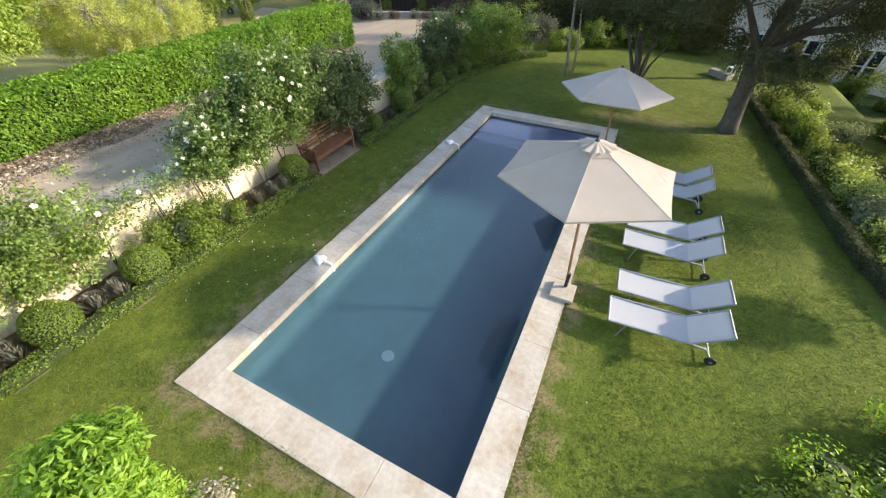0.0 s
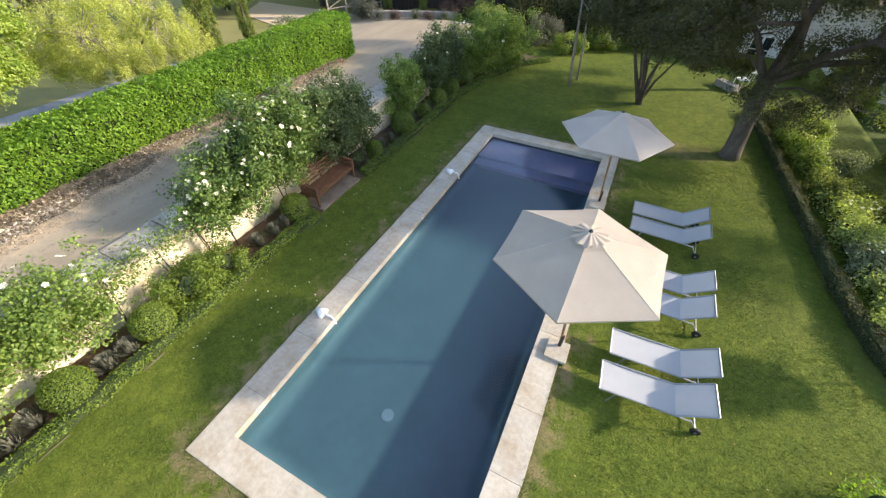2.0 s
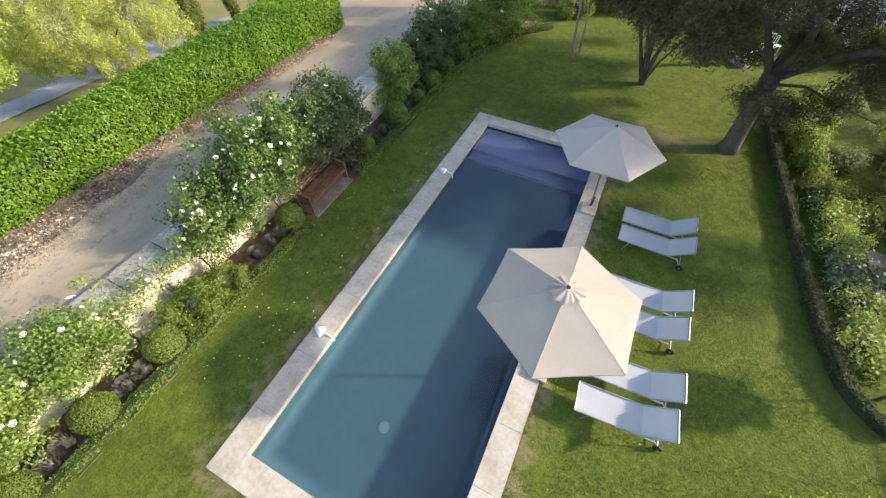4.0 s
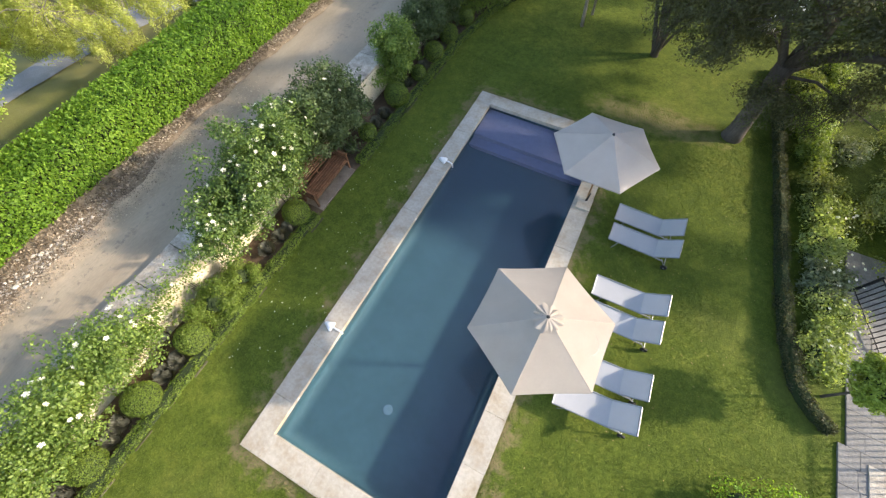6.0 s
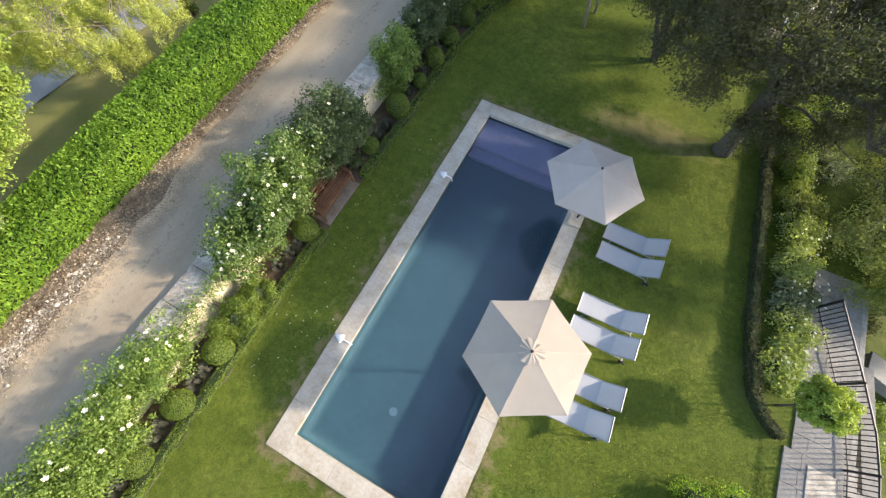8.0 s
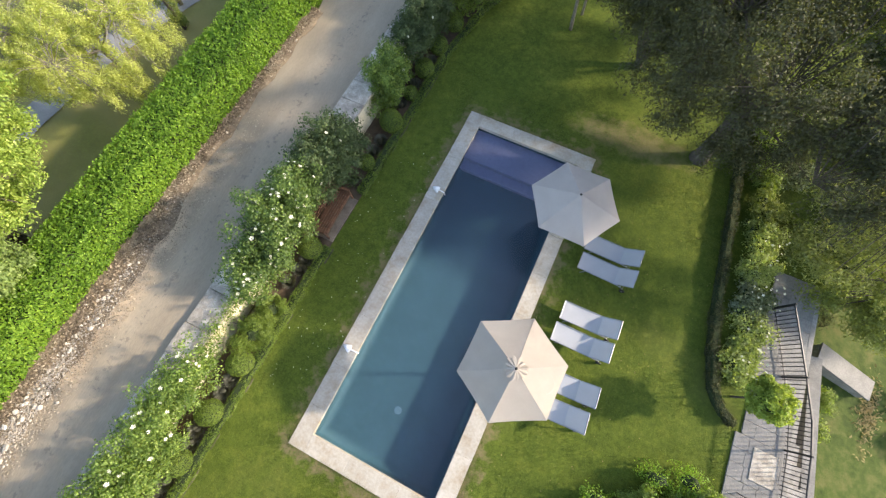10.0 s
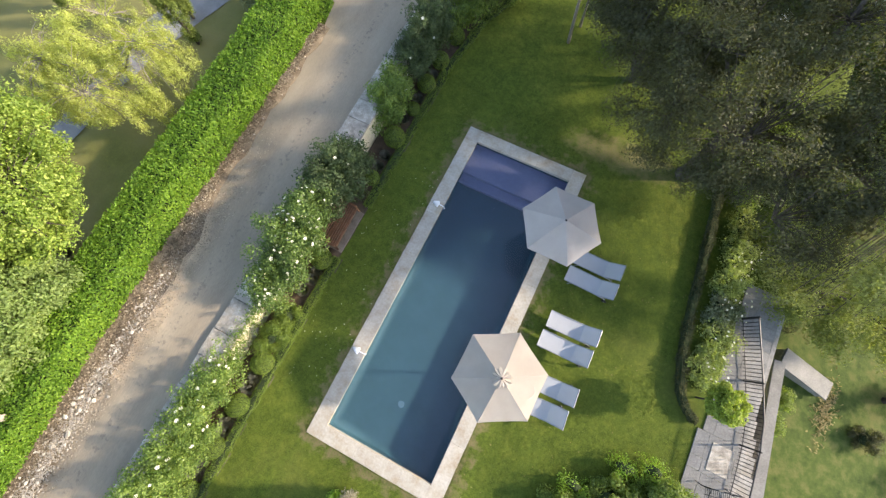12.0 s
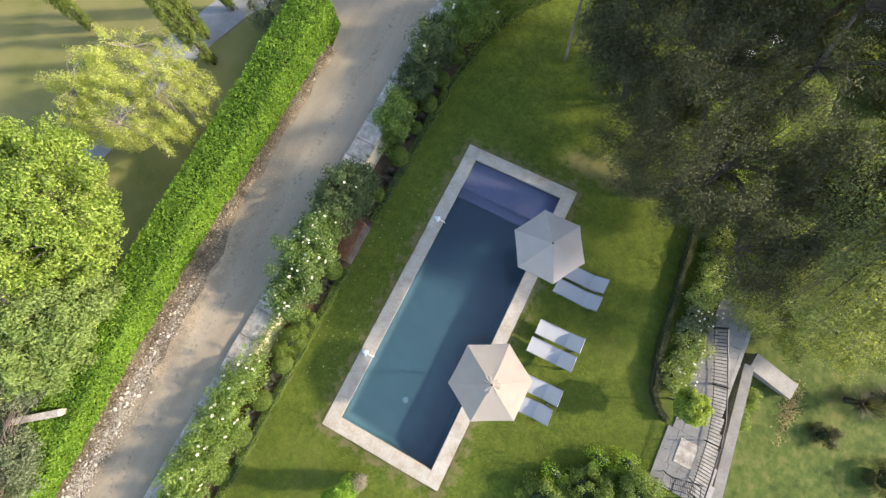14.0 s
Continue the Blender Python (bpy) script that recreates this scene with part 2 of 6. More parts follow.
GREY_WALL = surface("grey_stone_wall", [(0.3, (0.20, 0.19, 0.17)), (0.7, (0.38, 0.36, 0.33))], 1.6, 14, 0.9, 0.5)
GREY_RENDER = surface("pale_house_render", [(0.3, (0.56, 0.53, 0.49)), (0.7, (0.70, 0.67, 0.62))], 1.2, 14, 0.9, 0.3)
GRAVEL_PATH = surface("pale_gravel_path", [(0.3, (0.20, 0.20, 0.20)), (0.7, (0.30, 0.30, 0.305))], 1.2, 40, 0.95, 0.3)
TEAK = surface("oiled_teak", [(0.3, (0.10, 0.048, 0.026)), (0.7, (0.20, 0.098, 0.052))], 5.0, 40, 0.6, 0.2, spread=0.3)
POLE_WOOD = surface("varnished_pole_wood", [(0.3, (0.20, 0.11, 0.05)), (0.7, (0.34, 0.20, 0.10))], 5.0, 40, 0.5, 0.1)
CANVAS = surface("ecru_canvas", [(0.3, (0.545, 0.485, 0.415)), (0.7, (0.61, 0.55, 0.475))], 1.6, 90, 0.9, 0.08, fine_amount=0.2)
CANVAS_TAUPE = surface("taupe_canvas", [(0.3, (0.62, 0.555, 0.50)), (0.7, (0.69, 0.625, 0.57))], 1.6, 90, 0.9, 0.08, fine_amount=0.2)
FABRIC = surface("pale_grey_mesh_fabric", [(0.3, (0.405, 0.412, 0.430)), (0.7, (0.455, 0.462, 0.480))], 2.0, 150, 0.7, 0.1, fine_amount=0.25)
def sheer(m, amount, tint):
    """Lets some light through a cloth."""
    nodes, links = m.node_tree.nodes, m.node_tree.links
    b = nodes["Principled BSDF"]
    tr = nodes.new("ShaderNodeBsdfTranslucent")
    tr.inputs["Color"].default_value = (*tint, 1)
    mx = nodes.new("ShaderNodeMixShader")
    mx.inputs[0].default_value = amount
    links.new(b.outputs[0], mx.inputs[1])
    links.new(tr.outputs[0], mx.inputs[2])
    links.new(mx.outputs[0], nodes["Material Output"].inputs["Surface"])


sheer(FABRIC, 0.14, (0.55, 0.57, 0.66))
ALU = plain("brushed_aluminium", (0.33, 0.34, 0.36), 0.5, 0.8)
RUBBER = plain("black_rubber", (0.018, 0.018, 0.018), 0.8)
WHITE_PLASTIC = plain("white_plastic", (0.80, 0.79, 0.77), 0.35)
DARK_METAL = plain("dark_painted_iron", (0.03, 0.03, 0.032), 0.5, 0.4)
BARK = surface("grey_bark", [(0.3, (0.045, 0.036, 0.030)), (0.7, (0.115, 0.095, 0.078))], 3.0, 24, 0.95, 0.8, stretch=(1, 1, 0.3))
BARK_PALE = surface("pale_bark", [(0.3, (0.16, 0.14, 0.11)), (0.7, (0.32, 0.28, 0.23))], 3.0, 24, 0.95, 0.6, stretch=(1, 1, 0.3))
LAUREL = leafy("laurel_leaf", (0.054, 0.122, 0.013), (0.140, 0.264, 0.026), (0.290, 0.440, 0.054), 0.6, 0.46)
# near-black green for solid cores, imitating the shade deep between leaves
SHADE_CORE = surface("foliage_core_shade", [(0.3, (0.018, 0.030, 0.008)), (0.7, (0.035, 0.055, 0.014))], 3.0, 20, 0.95, 0.5)
ROSE_LEAF = leafy("rose_leaf", (0.052, 0.092, 0.022), (0.148, 0.230, 0.050), (0.325, 0.415, 0.105), 0.45, 0.42)
BOX_LEAF = leafy("box_leaf", (0.060, 0.100, 0.015), (0.120, 0.180, 0.025), (0.210, 0.275, 0.042), 0.5, 0.3)
OAK_LEAF = leafy("evergreen_oak_leaf", (0.046, 0.051, 0.025), (0.074, 0.079, 0.038), (0.116, 0.121, 0.058), 0.7, 0.40)
WILLOW_LEAF = leafy("willow_leaf", (0.23, 0.26, 0.068), (0.41, 0.44, 0.115), (0.60, 0.615, 0.21), 0.6, 0.48)
LIME_LEAF = leafy("bright_tree_leaf", (0.075, 0.130, 0.020), (0.215, 0.310, 0.046), (0.48, 0.55, 0.15), 0.55, 0.4)
CYPRESS_LEAF = leafy("cypress_foliage", (0.055, 0.080, 0.016), (0.120, 0.165, 0.030), (0.215, 0.265, 0.052), 0.7, 0.25)
SHRUB_LEAF = leafy("shrub_leaf", (0.080, 0.120, 0.028), (0.175, 0.245, 0.055), (0.32, 0.40, 0.11), 0.5, 0.5)
LAVENDER = leafy("lavender_foliage", (0.055, 0.062, 0.050), (0.13, 0.135, 0.105), (0.22, 0.215, 0.175), 0.8, 0.2)
PURPLE_LEAF = leafy("purple_foliage", (0.045, 0.020, 0.022), (0.085, 0.045, 0.045), (0.15, 0.10, 0.08), 0.6, 0.25)
LAVENDER_TREE = leafy("grey_green_leaf", (0.09, 0.115, 0.06), (0.17, 0.205, 0.12), (0.28, 0.32, 0.20), 0.7, 0.4)
DULL_LEAF = leafy("dull_green_leaf", (0.125, 0.178, 0.052), (0.225, 0.310, 0.095), (0.370, 0.465, 0.170), 0.6, 0.5)
BALL_LEAF = leafy("bright_clipped_leaf", (0.15, 0.215, 0.034), (0.29, 0.37, 0.060), (0.50, 0.57, 0.15), 0.55, 0.45)
GARDEN_LEAF = leafy("olive_yellow_leaf", (0.090, 0.118, 0.030), (0.165, 0.205, 0.050), (0.280, 0.325, 0.095), 0.7, 0.44)
OLIVE_LEAF = leafy("olive_oak_leaf", (0.128, 0.148, 0.056), (0.215, 0.245, 0.092), (0.335, 0.370, 0.145), 0.7, 0.5)
ROSE_MID = leafy("deep_rose_leaf", (0.034, 0.064, 0.018), (0.100, 0.166, 0.040), (0.240, 0.325, 0.080), 0.42, 0.36)
# rose leaf with shade put into its colour, for the two shaded bushes
ROSE_SHADED = leafy("shaded_rose_leaf", (0.038, 0.062, 0.024), (0.075, 0.112, 0.042), (0.145, 0.195, 0.082), 0.5, 0.35)
FRESH_LEAF = leafy("fresh_shrub_leaf", (0.085, 0.17, 0.018), (0.185, 0.33, 0.034), (0.34, 0.50, 0.075), 0.5, 0.45)
FADED_BLOOM = leafy("faded_flower_head", (0.10, 0.095, 0.05), (0.22, 0.20, 0.14), (0.42, 0.39, 0.31), 0.8, 0.2)
BORDER_LEAF = leafy("pale_border_leaf", (0.15, 0.20, 0.08), (0.31, 0.375, 0.145), (0.48, 0.54, 0.25), 0.6, 0.6)
PETAL = leafy("white_rose_petal", (0.62, 0.60, 0.48), (0.74, 0.73, 0.64), (0.80, 0.79, 0.74), 0.6, 0.3)
LITTER = leafy("dry_leaf_litter", (0.075, 0.055, 0.038), (0.20, 0.15, 0.10), (0.50, 0.42, 0.31), 0.9, 0.1)
CHIPS = leafy("pale_stone_chip", (0.14, 0.105, 0.075), (0.29, 0.235, 0.175), (0.52, 0.45, 0.35), 0.9, 0.1)
STRAW = leafy("dry_straw", (0.20, 0.16, 0.07), (0.30, 0.235, 0.11), (0.42, 0.33, 0.17), 0.9, 0.2)
GRASS_BLADE = leafy("grass_blade", (0.055, 0.084, 0.013), (0.100, 0.136, 0.021), (0.166, 0.194, 0.035), 0.6, 0.35, 0.5)
ROOF_TILE = surface("roof_tiles", [(0.3, (0.22, 0.17, 0.13)), (0.7, (0.38, 0.31, 0.26))], 2.0, 20, 0.9, 0.4, spread=0.4)
GLASS = plain("dark_window_glass", (0.02, 0.025, 0.03), 0.05)
DARK_TIMBER = surface("dark_stained_timber", [(0.3, (0.014, 0.011, 0.009)), (0.7, (0.035, 0.027, 0.021))], 3.0, 30, 0.8, 0.3, spread=0.4, stretch=(4, 4, 0.4))
WHITE_PAINT = plain("white_paint", (0.78, 0.78, 0.76), 0.5)

# ---- builders ----


def part(name, bm, material, parent=None, label="", smooth=False):
    me = bpy.data.meshes.new(name)
    bmesh.ops.recalc_face_normals(bm, faces=bm.faces)
    bm.to_mesh(me)
    bm.free()
    if smooth:
        me.polygons.foreach_set("use_smooth", [True] * len(me.polygons))
    me.materials.append(material)
    ob = new(name, me)
    ob.parent = parent
    if label:
        ob["label"] = label
    if name in ("branchwork", "canework"):
        ob["kind"] = "stuff"
    return ob


def thing(name, label, category, group="", m=None, kind=""):
    ob = new(name)
    ob.empty_display_size = 0.2
    if m is not None:
        ob.matrix_world = m
    return tagged(ob, label, category, group, kind)


def piece(name, me, m, parent):
    """A repeat that shares its mesh."""
    ob = new(name, me)
    ob.parent = parent
    ob.matrix_basis = m
    return ob


def box(x0, x1, y0, y1, z0, z1, bevel=0.0, bm=None):
    bm2 = bmesh.new()
    bmesh.ops.create_cube(bm2, size=1.0)
    for v in bm2.verts:
        v.co = Vector((x0 + (v.co.x + 0.5) * (x1 - x0), y0 + (v.co.y + 0.5) * (y1 - y0), z0 + (v.co.z + 0.5) * (z1 - z0)))
    if bevel:
        bmesh.ops.bevel(bm2, geom=bm2.edges[:], offset=bevel, segments=2, affect="EDGES", profile=0.6)
    if bm is None:
        return bm2
    me = bpy.data.meshes.new("tmp")
    bm2.to_mesh(me)
    bm2.free()
    bm.from_mesh(me)
    bpy.data.meshes.remove(me)
    return bm


def tube(points, radii, sides=8, bm=None, cap=True):
    """Round bar along points; radii one number or one each."""
    bm = bm or bmesh.new()
    pts = [Vector(p) for p in points]
    rs = radii if isinstance(radii, (list, tuple)) else [radii] * len(pts)
    rings, u = [], None
    for i, p in enumerate(pts):
        d = (pts[min(i + 1, len(pts) - 1)] - pts[max(i - 1, 0)]).normalized()
        if u is None:
            u = d.orthogonal().normalized()
        u = (u - d * u.dot(d)).normalized()
        w = d.cross(u)
        rings.append([bm.verts.new(p + (u * math.cos(a) + w * math.sin(a)) * rs[i]) for a in (2 * math.pi * k / sides for k in range(sides))])
    for a, b in zip(rings, rings[1:]):
        for k in range(sides):
            bm.faces.new((a[k], a[(k + 1) % sides], b[(k + 1) % sides], b[k]))
    if cap:
        bm.faces.new(rings[0][::-1])
        bm.faces.new(rings[-1])
    return bm


def mesh_np(name, verts, quads, material, parent=None, smooth=False):
    """Mesh from numpy arrays of vertices and quads or triangles."""
    me = bpy.data.meshes.new(name)
    n, k = quads.shape
    me.vertices.add(len(verts))
    me.vertices.foreach_set("co", verts.astype(np.float32).ravel())
    me.loops.add(n * k)
    me.loops.foreach_set("vertex_index", quads.astype(np.int32).ravel())
    me.polygons.add(n)
    me.polygons.foreach_set("loop_start", (np.arange(n) * k).astype(np.int32))
    me.update(calc_edges=True)
    if smooth:
        me.polygons.foreach_set("use_smooth", [True] * n)
    me.materials.append(material)
    ob = new(name, me)
    ob.parent = parent
    if name in ("leaves", "foliage", "blades"):
        ob["kind"] = "stuff"
    return ob


def leaf_cards(points, size, rng, aspect=0.5, up=0.3, out=None):
    """Folded pointed leaves at points, facing outwards and upwards with scatter."""
    n = len(points)
    nrm = rng.normal(size=(n, 3))
    nrm[:, 2] += up * 3
    if out is not None:
        nrm += out * 1.6
    nrm /= np.linalg.norm(nrm, axis=1, keepdims=True)
    a = np.cross(nrm, rng.normal(size=(n, 3)))
    a /= np.linalg.norm(a, axis=1, keepdims=True)
    b = np.cross(nrm, a)
    s = size * rng.uniform(0.65, 1.35, (n, 1))
    p0, p2 = points - a * s * 0.5, points + a * s * 0.5
    lift = nrm * s * 0.12
    p1, p3 = points + b * s * aspect * 0.5 + lift, points - b * s * aspect * 0.5 + lift
    v = np.stack([p0, p1, p2, p3], 1).reshape(-1, 3)
    return v, np.arange(4 * n).reshape(-1, 4)


def foliage(name, clumps, count, size, material, parent, seed, aspect=0.5, up=0.3, shell=0.55):
    """Leaves in many uneven clumps (x, y, z, rx, ry, rz); denser near each clump's skin."""
    rng = np.random.default_rng(seed)
    c = np.array(clumps, float)
    w = (c[:, 3] * c[:, 4] * c[:, 5]) ** (2 / 3)
    idx = rng.choice(len(c), count, p=w / w.sum())
    d = rng.normal(size=(count, 3))
    d /= np.linalg.norm(d, axis=1, keepdims=True)
    r = rng.uniform(shell, 1.12, (count, 1)) ** 0.8
    pts = c[idx, :3] + d * r * c[idx, 3:]
    v, q = leaf_cards(pts, size, rng, aspect, up, d)
    return mesh_np(name, v, q, material, parent)


def clump_field(centre, radii, n, clump, seed, flat=0.0):
    """Clump centres spread over an ellipsoid's outer part, with random sizes, for an uneven crown."""
    rng = np.random.default_rng(seed)
    out = []
    while len(out) < n:
        d = rng.normal(size=3)
        d /= np.linalg.norm(d)
        if d[2] < -0.55 + flat:
            continue
        r = rng.uniform(0.35, 1.0) ** 0.5
        k = clump * rng.uniform(0.55, 1.35)
        p = np.array(centre) + d * np.array(radii) * r
        out.append((*p, k * rng.uniform(0.8, 1.4), k * rng.uniform(0.8, 1.4), k * rng.uniform(0.55, 0.9)))
    return out


def blob(centre, radii, seed, rough=0.15, rings=10, sides=16):
    """Lumpy closed core for bushes."""
    bm = bmesh.new()
    bmesh.ops.create_uvsphere(bm, u_segments=sides, v_segments=rings, radius=1.0)
    for v in bm.verts:
        k = 1 + rough * noise.noise(v.co * 2.3 + Vector((seed * 3.1, seed, 0)))
        v.co = Vector((centre[0] + v.co.x * radii[0] * k, centre[1] + v.co.y * radii[1] * k, centre[2] + v.co.z * radii[2] * k))
    return bm


def ground_z(x, y):
    """Height of the land: the pool terrace, the drive above it, the lower garden beyond the railing."""
    def step(a, b, t):
        t = min(max((t - a) / (b - a), 0), 1)
        return t * t * (3 - 2 * t)
    z = -0.05
    if x < -3.5:
        z = 0.93 if x < -3.6 else -0.05 + (-3.5 - x) * 9.8
        z -= 0.35 * step(9.2, 12.5, -x)
        z += 0.5 * step(30, 70, -x)
    ox = max(0.0 - x, x - 5.06, 0.0)
    oy = max(0.0 - y, y - 13.0, 0.0)
    z += 0.036 * (1 - step(0.05, 0.6, math.hypot(ox, oy)))     # turf rising to the coping
    drop = step(13.26, 13.4, x) * (1.9 if y < 12 else 1.9 - 0.9 * step(12, 20, y)) + 0.9 * step(14.0, 24, x)
    return z - drop - 0.4 * step(26, 40, y) * (1 if x > -3.5 else 0)


# ---- ground ----
def grid_axis(lo, hi, fine_lo, fine_hi, step, extra):
    a = set(round(v, 3) for v in np.arange(fine_lo, fine_hi + 1e-6, step)) | set(extra)
    g, v = step, fine_hi
    while v < hi:
        g *= 1.35
        v += g
        a.add(round(v, 3))
    g, v = step, fine_lo
    while v > lo:
        g *= 1.35
        v -= g
        a.add(round(v, 3))
    return sorted(a)


def build_ground():
    xs = grid_axis(-900, 900, -26, 26, 0.5, (0.25, 4.8, -0.02, -0.25, 5.08, 5.31, -3.5, -3.6, 13.26, 13.4))
    ys = grid_axis(-900, 900, -10, 34, 0.5, (0.25, 12.75, -0.02, -0.25, 13.02, 13.25))
    nx = len(xs)
    verts = np.array([(x, y, ground_z(x, y) + (0.012 * noise.noise(Vector((x * 0.9, y * 0.9, 0))) if -60 < x < 60 and -60 < y < 60 else 0)) for y in ys for x in xs])
    quads = []
    for j in range(len(ys) - 1):
        for i in range(nx - 1):
            if 0.25 <= xs[i] < 4.8 and 0.25 <= ys[j] < 12.75:
                continue
            quads.append((j * nx + i, j * nx + i + 1, (j + 1) * nx + i + 1, (j + 1) * nx + i))
    ob = mesh_np("ground", verts, np.array(quads), LAWN)
    return tagged(ob, "mown green lawn with dry patches around the pool", "lawn", kind="structure")


build_ground()


def sheet(name, left, right, y0, y1, z, material, label, category, step=0.4, across=8, wob=0.06, seed=0):
    """Thin sheet between two edges x = left(y) and x = right(y), with uneven borders, lying just over the land."""
    ys = np.arange(y0, y1 + 1e-6, step)
    verts, quads = [], []
    for j, y in enumerate(ys):
        a = left(y) + wob * noise.noise(Vector((y * 1.1, seed, 0)))
        b = right(y) + wob * noise.noise(Vector((y * 1.1, seed + 5, 0)))
        for i in range(across + 1):
            x = a + (b - a) * i / across
            edge = 0.0 if i in (0, across) else 0.012
            verts.append((x, y, (z(x, y) if callable(z) else z) + edge + 0.012 * noise.noise(Vector((x, y, seed)))))
    for j in range(len(ys) - 1):
        for i in range(across):
            k = j * (across + 1) + i
            quads.append((k, k + 1, k + across + 2, k + across + 1))
    ob = mesh_np(name, np.array(verts), np.array(quads), material, smooth=True)
    return tagged(ob, label, category, kind="structure")


def lerp_table(table):
    ks = [k for k, _ in table]
    vs = [v for _, v in table]
    return lambda y: float(np.interp(y, ks, vs))


road_left = lerp_table([(-12, -6.7), (-2, -7.0), (4, -7.05), (6, -7.3), (13.6, -7.25), (15, -7.6), (16.5, -10.0), (18, -15.0), (19.5, -20.0), (23, -22.0)])
road_right = lerp_table([(-12, -4.27), (15, -4.25), (20, -3.4), (23, -3.4)])
sheet("road", road_left, road_right, -12, 23, lambda x, y: ground_z(x, y) + 0.035, ROAD, "worn grey gravel driveway with sandy ruts, paler on the sunlit side", "driveway", across=14)
sheet("verge", lerp_table([(-10, -7.2), (-2, -7.65), (15, -7.7)]), lerp_table([(-10, -6.1), (-2, -6.5), (3.5, -6.6), (6, -7.05), (15, -7.1)]), -12, 14.2, lambda x, y: 0.985 + 0.10 * min(max((-6.95 - x) / 0.6, 0.0), 1.0), VERGE, "stony earth verge below the hedge", "verge", across=4, wob=0.2, seed=3)
sheet("flower_bed", lambda y: -3.3, lerp_table([(-8, -2.12), (15, -2.05), (18, -1.7), (20, -1.0), (22, 0.6)]), -8, 22, -0.015, SOIL, "dark soil flower bed along the cream wall", "flower bed", across=4, wob=0.02, seed=6)
sheet("garden_path", lerp_table([(-6, -15.2), (5, -15.3), (8, -15.2), (11, -15.2), (16, -13.4)]), lerp_table([(-6, -14.2), (5, -14.1), (8, -13.9), (11, -13.2), (14, -12.2), (16, -10.6)]), -6, 17, lambda x, y: ground_z(x, y) + 0.03, GRAVEL_PATH, "pale grey gravel path through the lawn", "path", across=3, seed=8)

# ---- retaining wall ----
retaining = thing("wall_west", "cream lime-rendered retaining wall with grey stone cap", "wall", kind="structure")
bm = bmesh.new()
YS = np.arange(-9, 21.01, 0.3)
for y in YS:
    w = 0.02 * noise.noise(Vector((0, y, 1)))
    for x, z in ((-3.32 + w, -0.3), (-3.32 + w * 1.5, 0.5), (-3.34 + w, 1.06), (-3.62, 1.06), (-3.62, -0.3)):
        bm.verts.new((x, float(y), z))
bm.verts.ensure_lookup_table()
for j in range(len(YS) - 1):
    for i in range(4):
        k = j * 5 + i
        bm.faces.new([bm.verts[n] for n in (k, k + 1, k + 6, k + 5)])
part("wall_face", bm, RENDER_WALL, retaining)
rng = random.Random(4)
y = -9.0
while y < 20.5:
    ln = rng.uniform(0.7, 1.2)
    d = rng.uniform(-0.02, 0.02)
    part("cap_stone", box(-4.22 + d, -3.28 + d, y + 0.008, y + ln - 0.008, 1.04, 1.13 + rng.uniform(-0.01, 0.01), 0.015), CAP_STONE, retaining)
    y += ln

# ---- pool ----
pool = thing("swimming_pool", "long rectangular pool with limestone coping and blue-grey plaster", "swimming pool", kind="structure")
PX0, PX1, PY0, PY1, FLOOR, WATER_Z = 0.53, 4.55, 0.50, 12.50, -0.84, -0.13
bm = bmesh.new()
COVE = 0.28                                              # rounded wall foot, added to blend the sunlit wall's brightness into the floor
rings = []
for k in range(9):
    a = k / 7 * math.pi / 2 if k < 8 else None
    ins = COVE * (1 - math.sin(a)) if a is not None else 0.0
    z = FLOOR + COVE * (1 - math.cos(a)) if a is not None else -0.11
    rings.append([bm.verts.new(p) for p in ((PX0 + ins, PY0 + ins, z), (PX1 - ins, PY0 + ins, z), (PX1 - ins, PY1 - ins, z), (PX0 + ins, PY1 - ins, z))])
bm.faces.new(rings[0])
for a, b in zip(rings, rings[1:]):
    for i in range(4):
        bm.faces.new((a[i], a[(i + 1) % 4], b[(i + 1) % 4], b[i]))
part("basin", bm, POOL_LINER, pool, smooth=True)
part("entry_shelf", box(PX0, PX1, 11.15, PY1, FLOOR, -0.34, 0.02), POOL_SHELF, pool, "submerged entry shelf, tinted violet as if reflecting sky")
part("submerged_step", box(PX0, PX1, 10.75, 11.15, FLOOR, -0.58, 0.02), POOL_SHELF, pool, "submerged step, tinted violet as if reflecting sky")
NX, NY = 30, 90
wv = np.array([(PX0 + (PX1 - PX0) * i / NX, PY0 + (PY1 - PY0) * j / NY, WATER_Z) for j in range(NY + 1) for i in range(NX + 1)])
wq = np.array([(j * (NX + 1) + i, j * (NX + 1) + i + 1, (j + 1) * (NX + 1) + i + 1, (j + 1) * (NX + 1) + i) for j in range(NY) for i in range(NX)])
water = mesh_np("water", wv, wq, WATER, pool, smooth=True)
water["label"] = "still clear pool water"
water.visible_shadow = False


def coping_run(x0, x1, y0, y1, along, seed):
    r = random.Random(seed)
    lo, hi = (x0, x1) if along == "x" else (y0, y1)
    p = lo
    while p < hi - 1e-3:
        q = min(hi, p + r.uniform(1.1, 2.0))
        if hi - q < 0.6:
            q = hi
        j, top = 0.0015, r.uniform(-0.003, 0.003)
        jit = r.uniform(-0.008, 0.008)
        b = box(p + j, q - j, y0 + jit, y1, -0.16, top, 0.008) if along == "x" else box(x0 if x0 > 2 else x0 + jit, x1 + jit if x0 > 2 else x1, p + j, q - j, -0.16, top, 0.008)
        part("coping_stone", b, STONE_COPING, pool)
        p = q


coping_run(0.0, 0.55, 0.0, 13.0, "y", 1)
coping_run(4.53, 5.06, 0.0, 13.0, "y", 2)
coping_run(0.55, 4.53, 0.0, 0.52, "x", 3)
coping_run(0.55, 4.53, 12.48, 13.0, "x", 4)

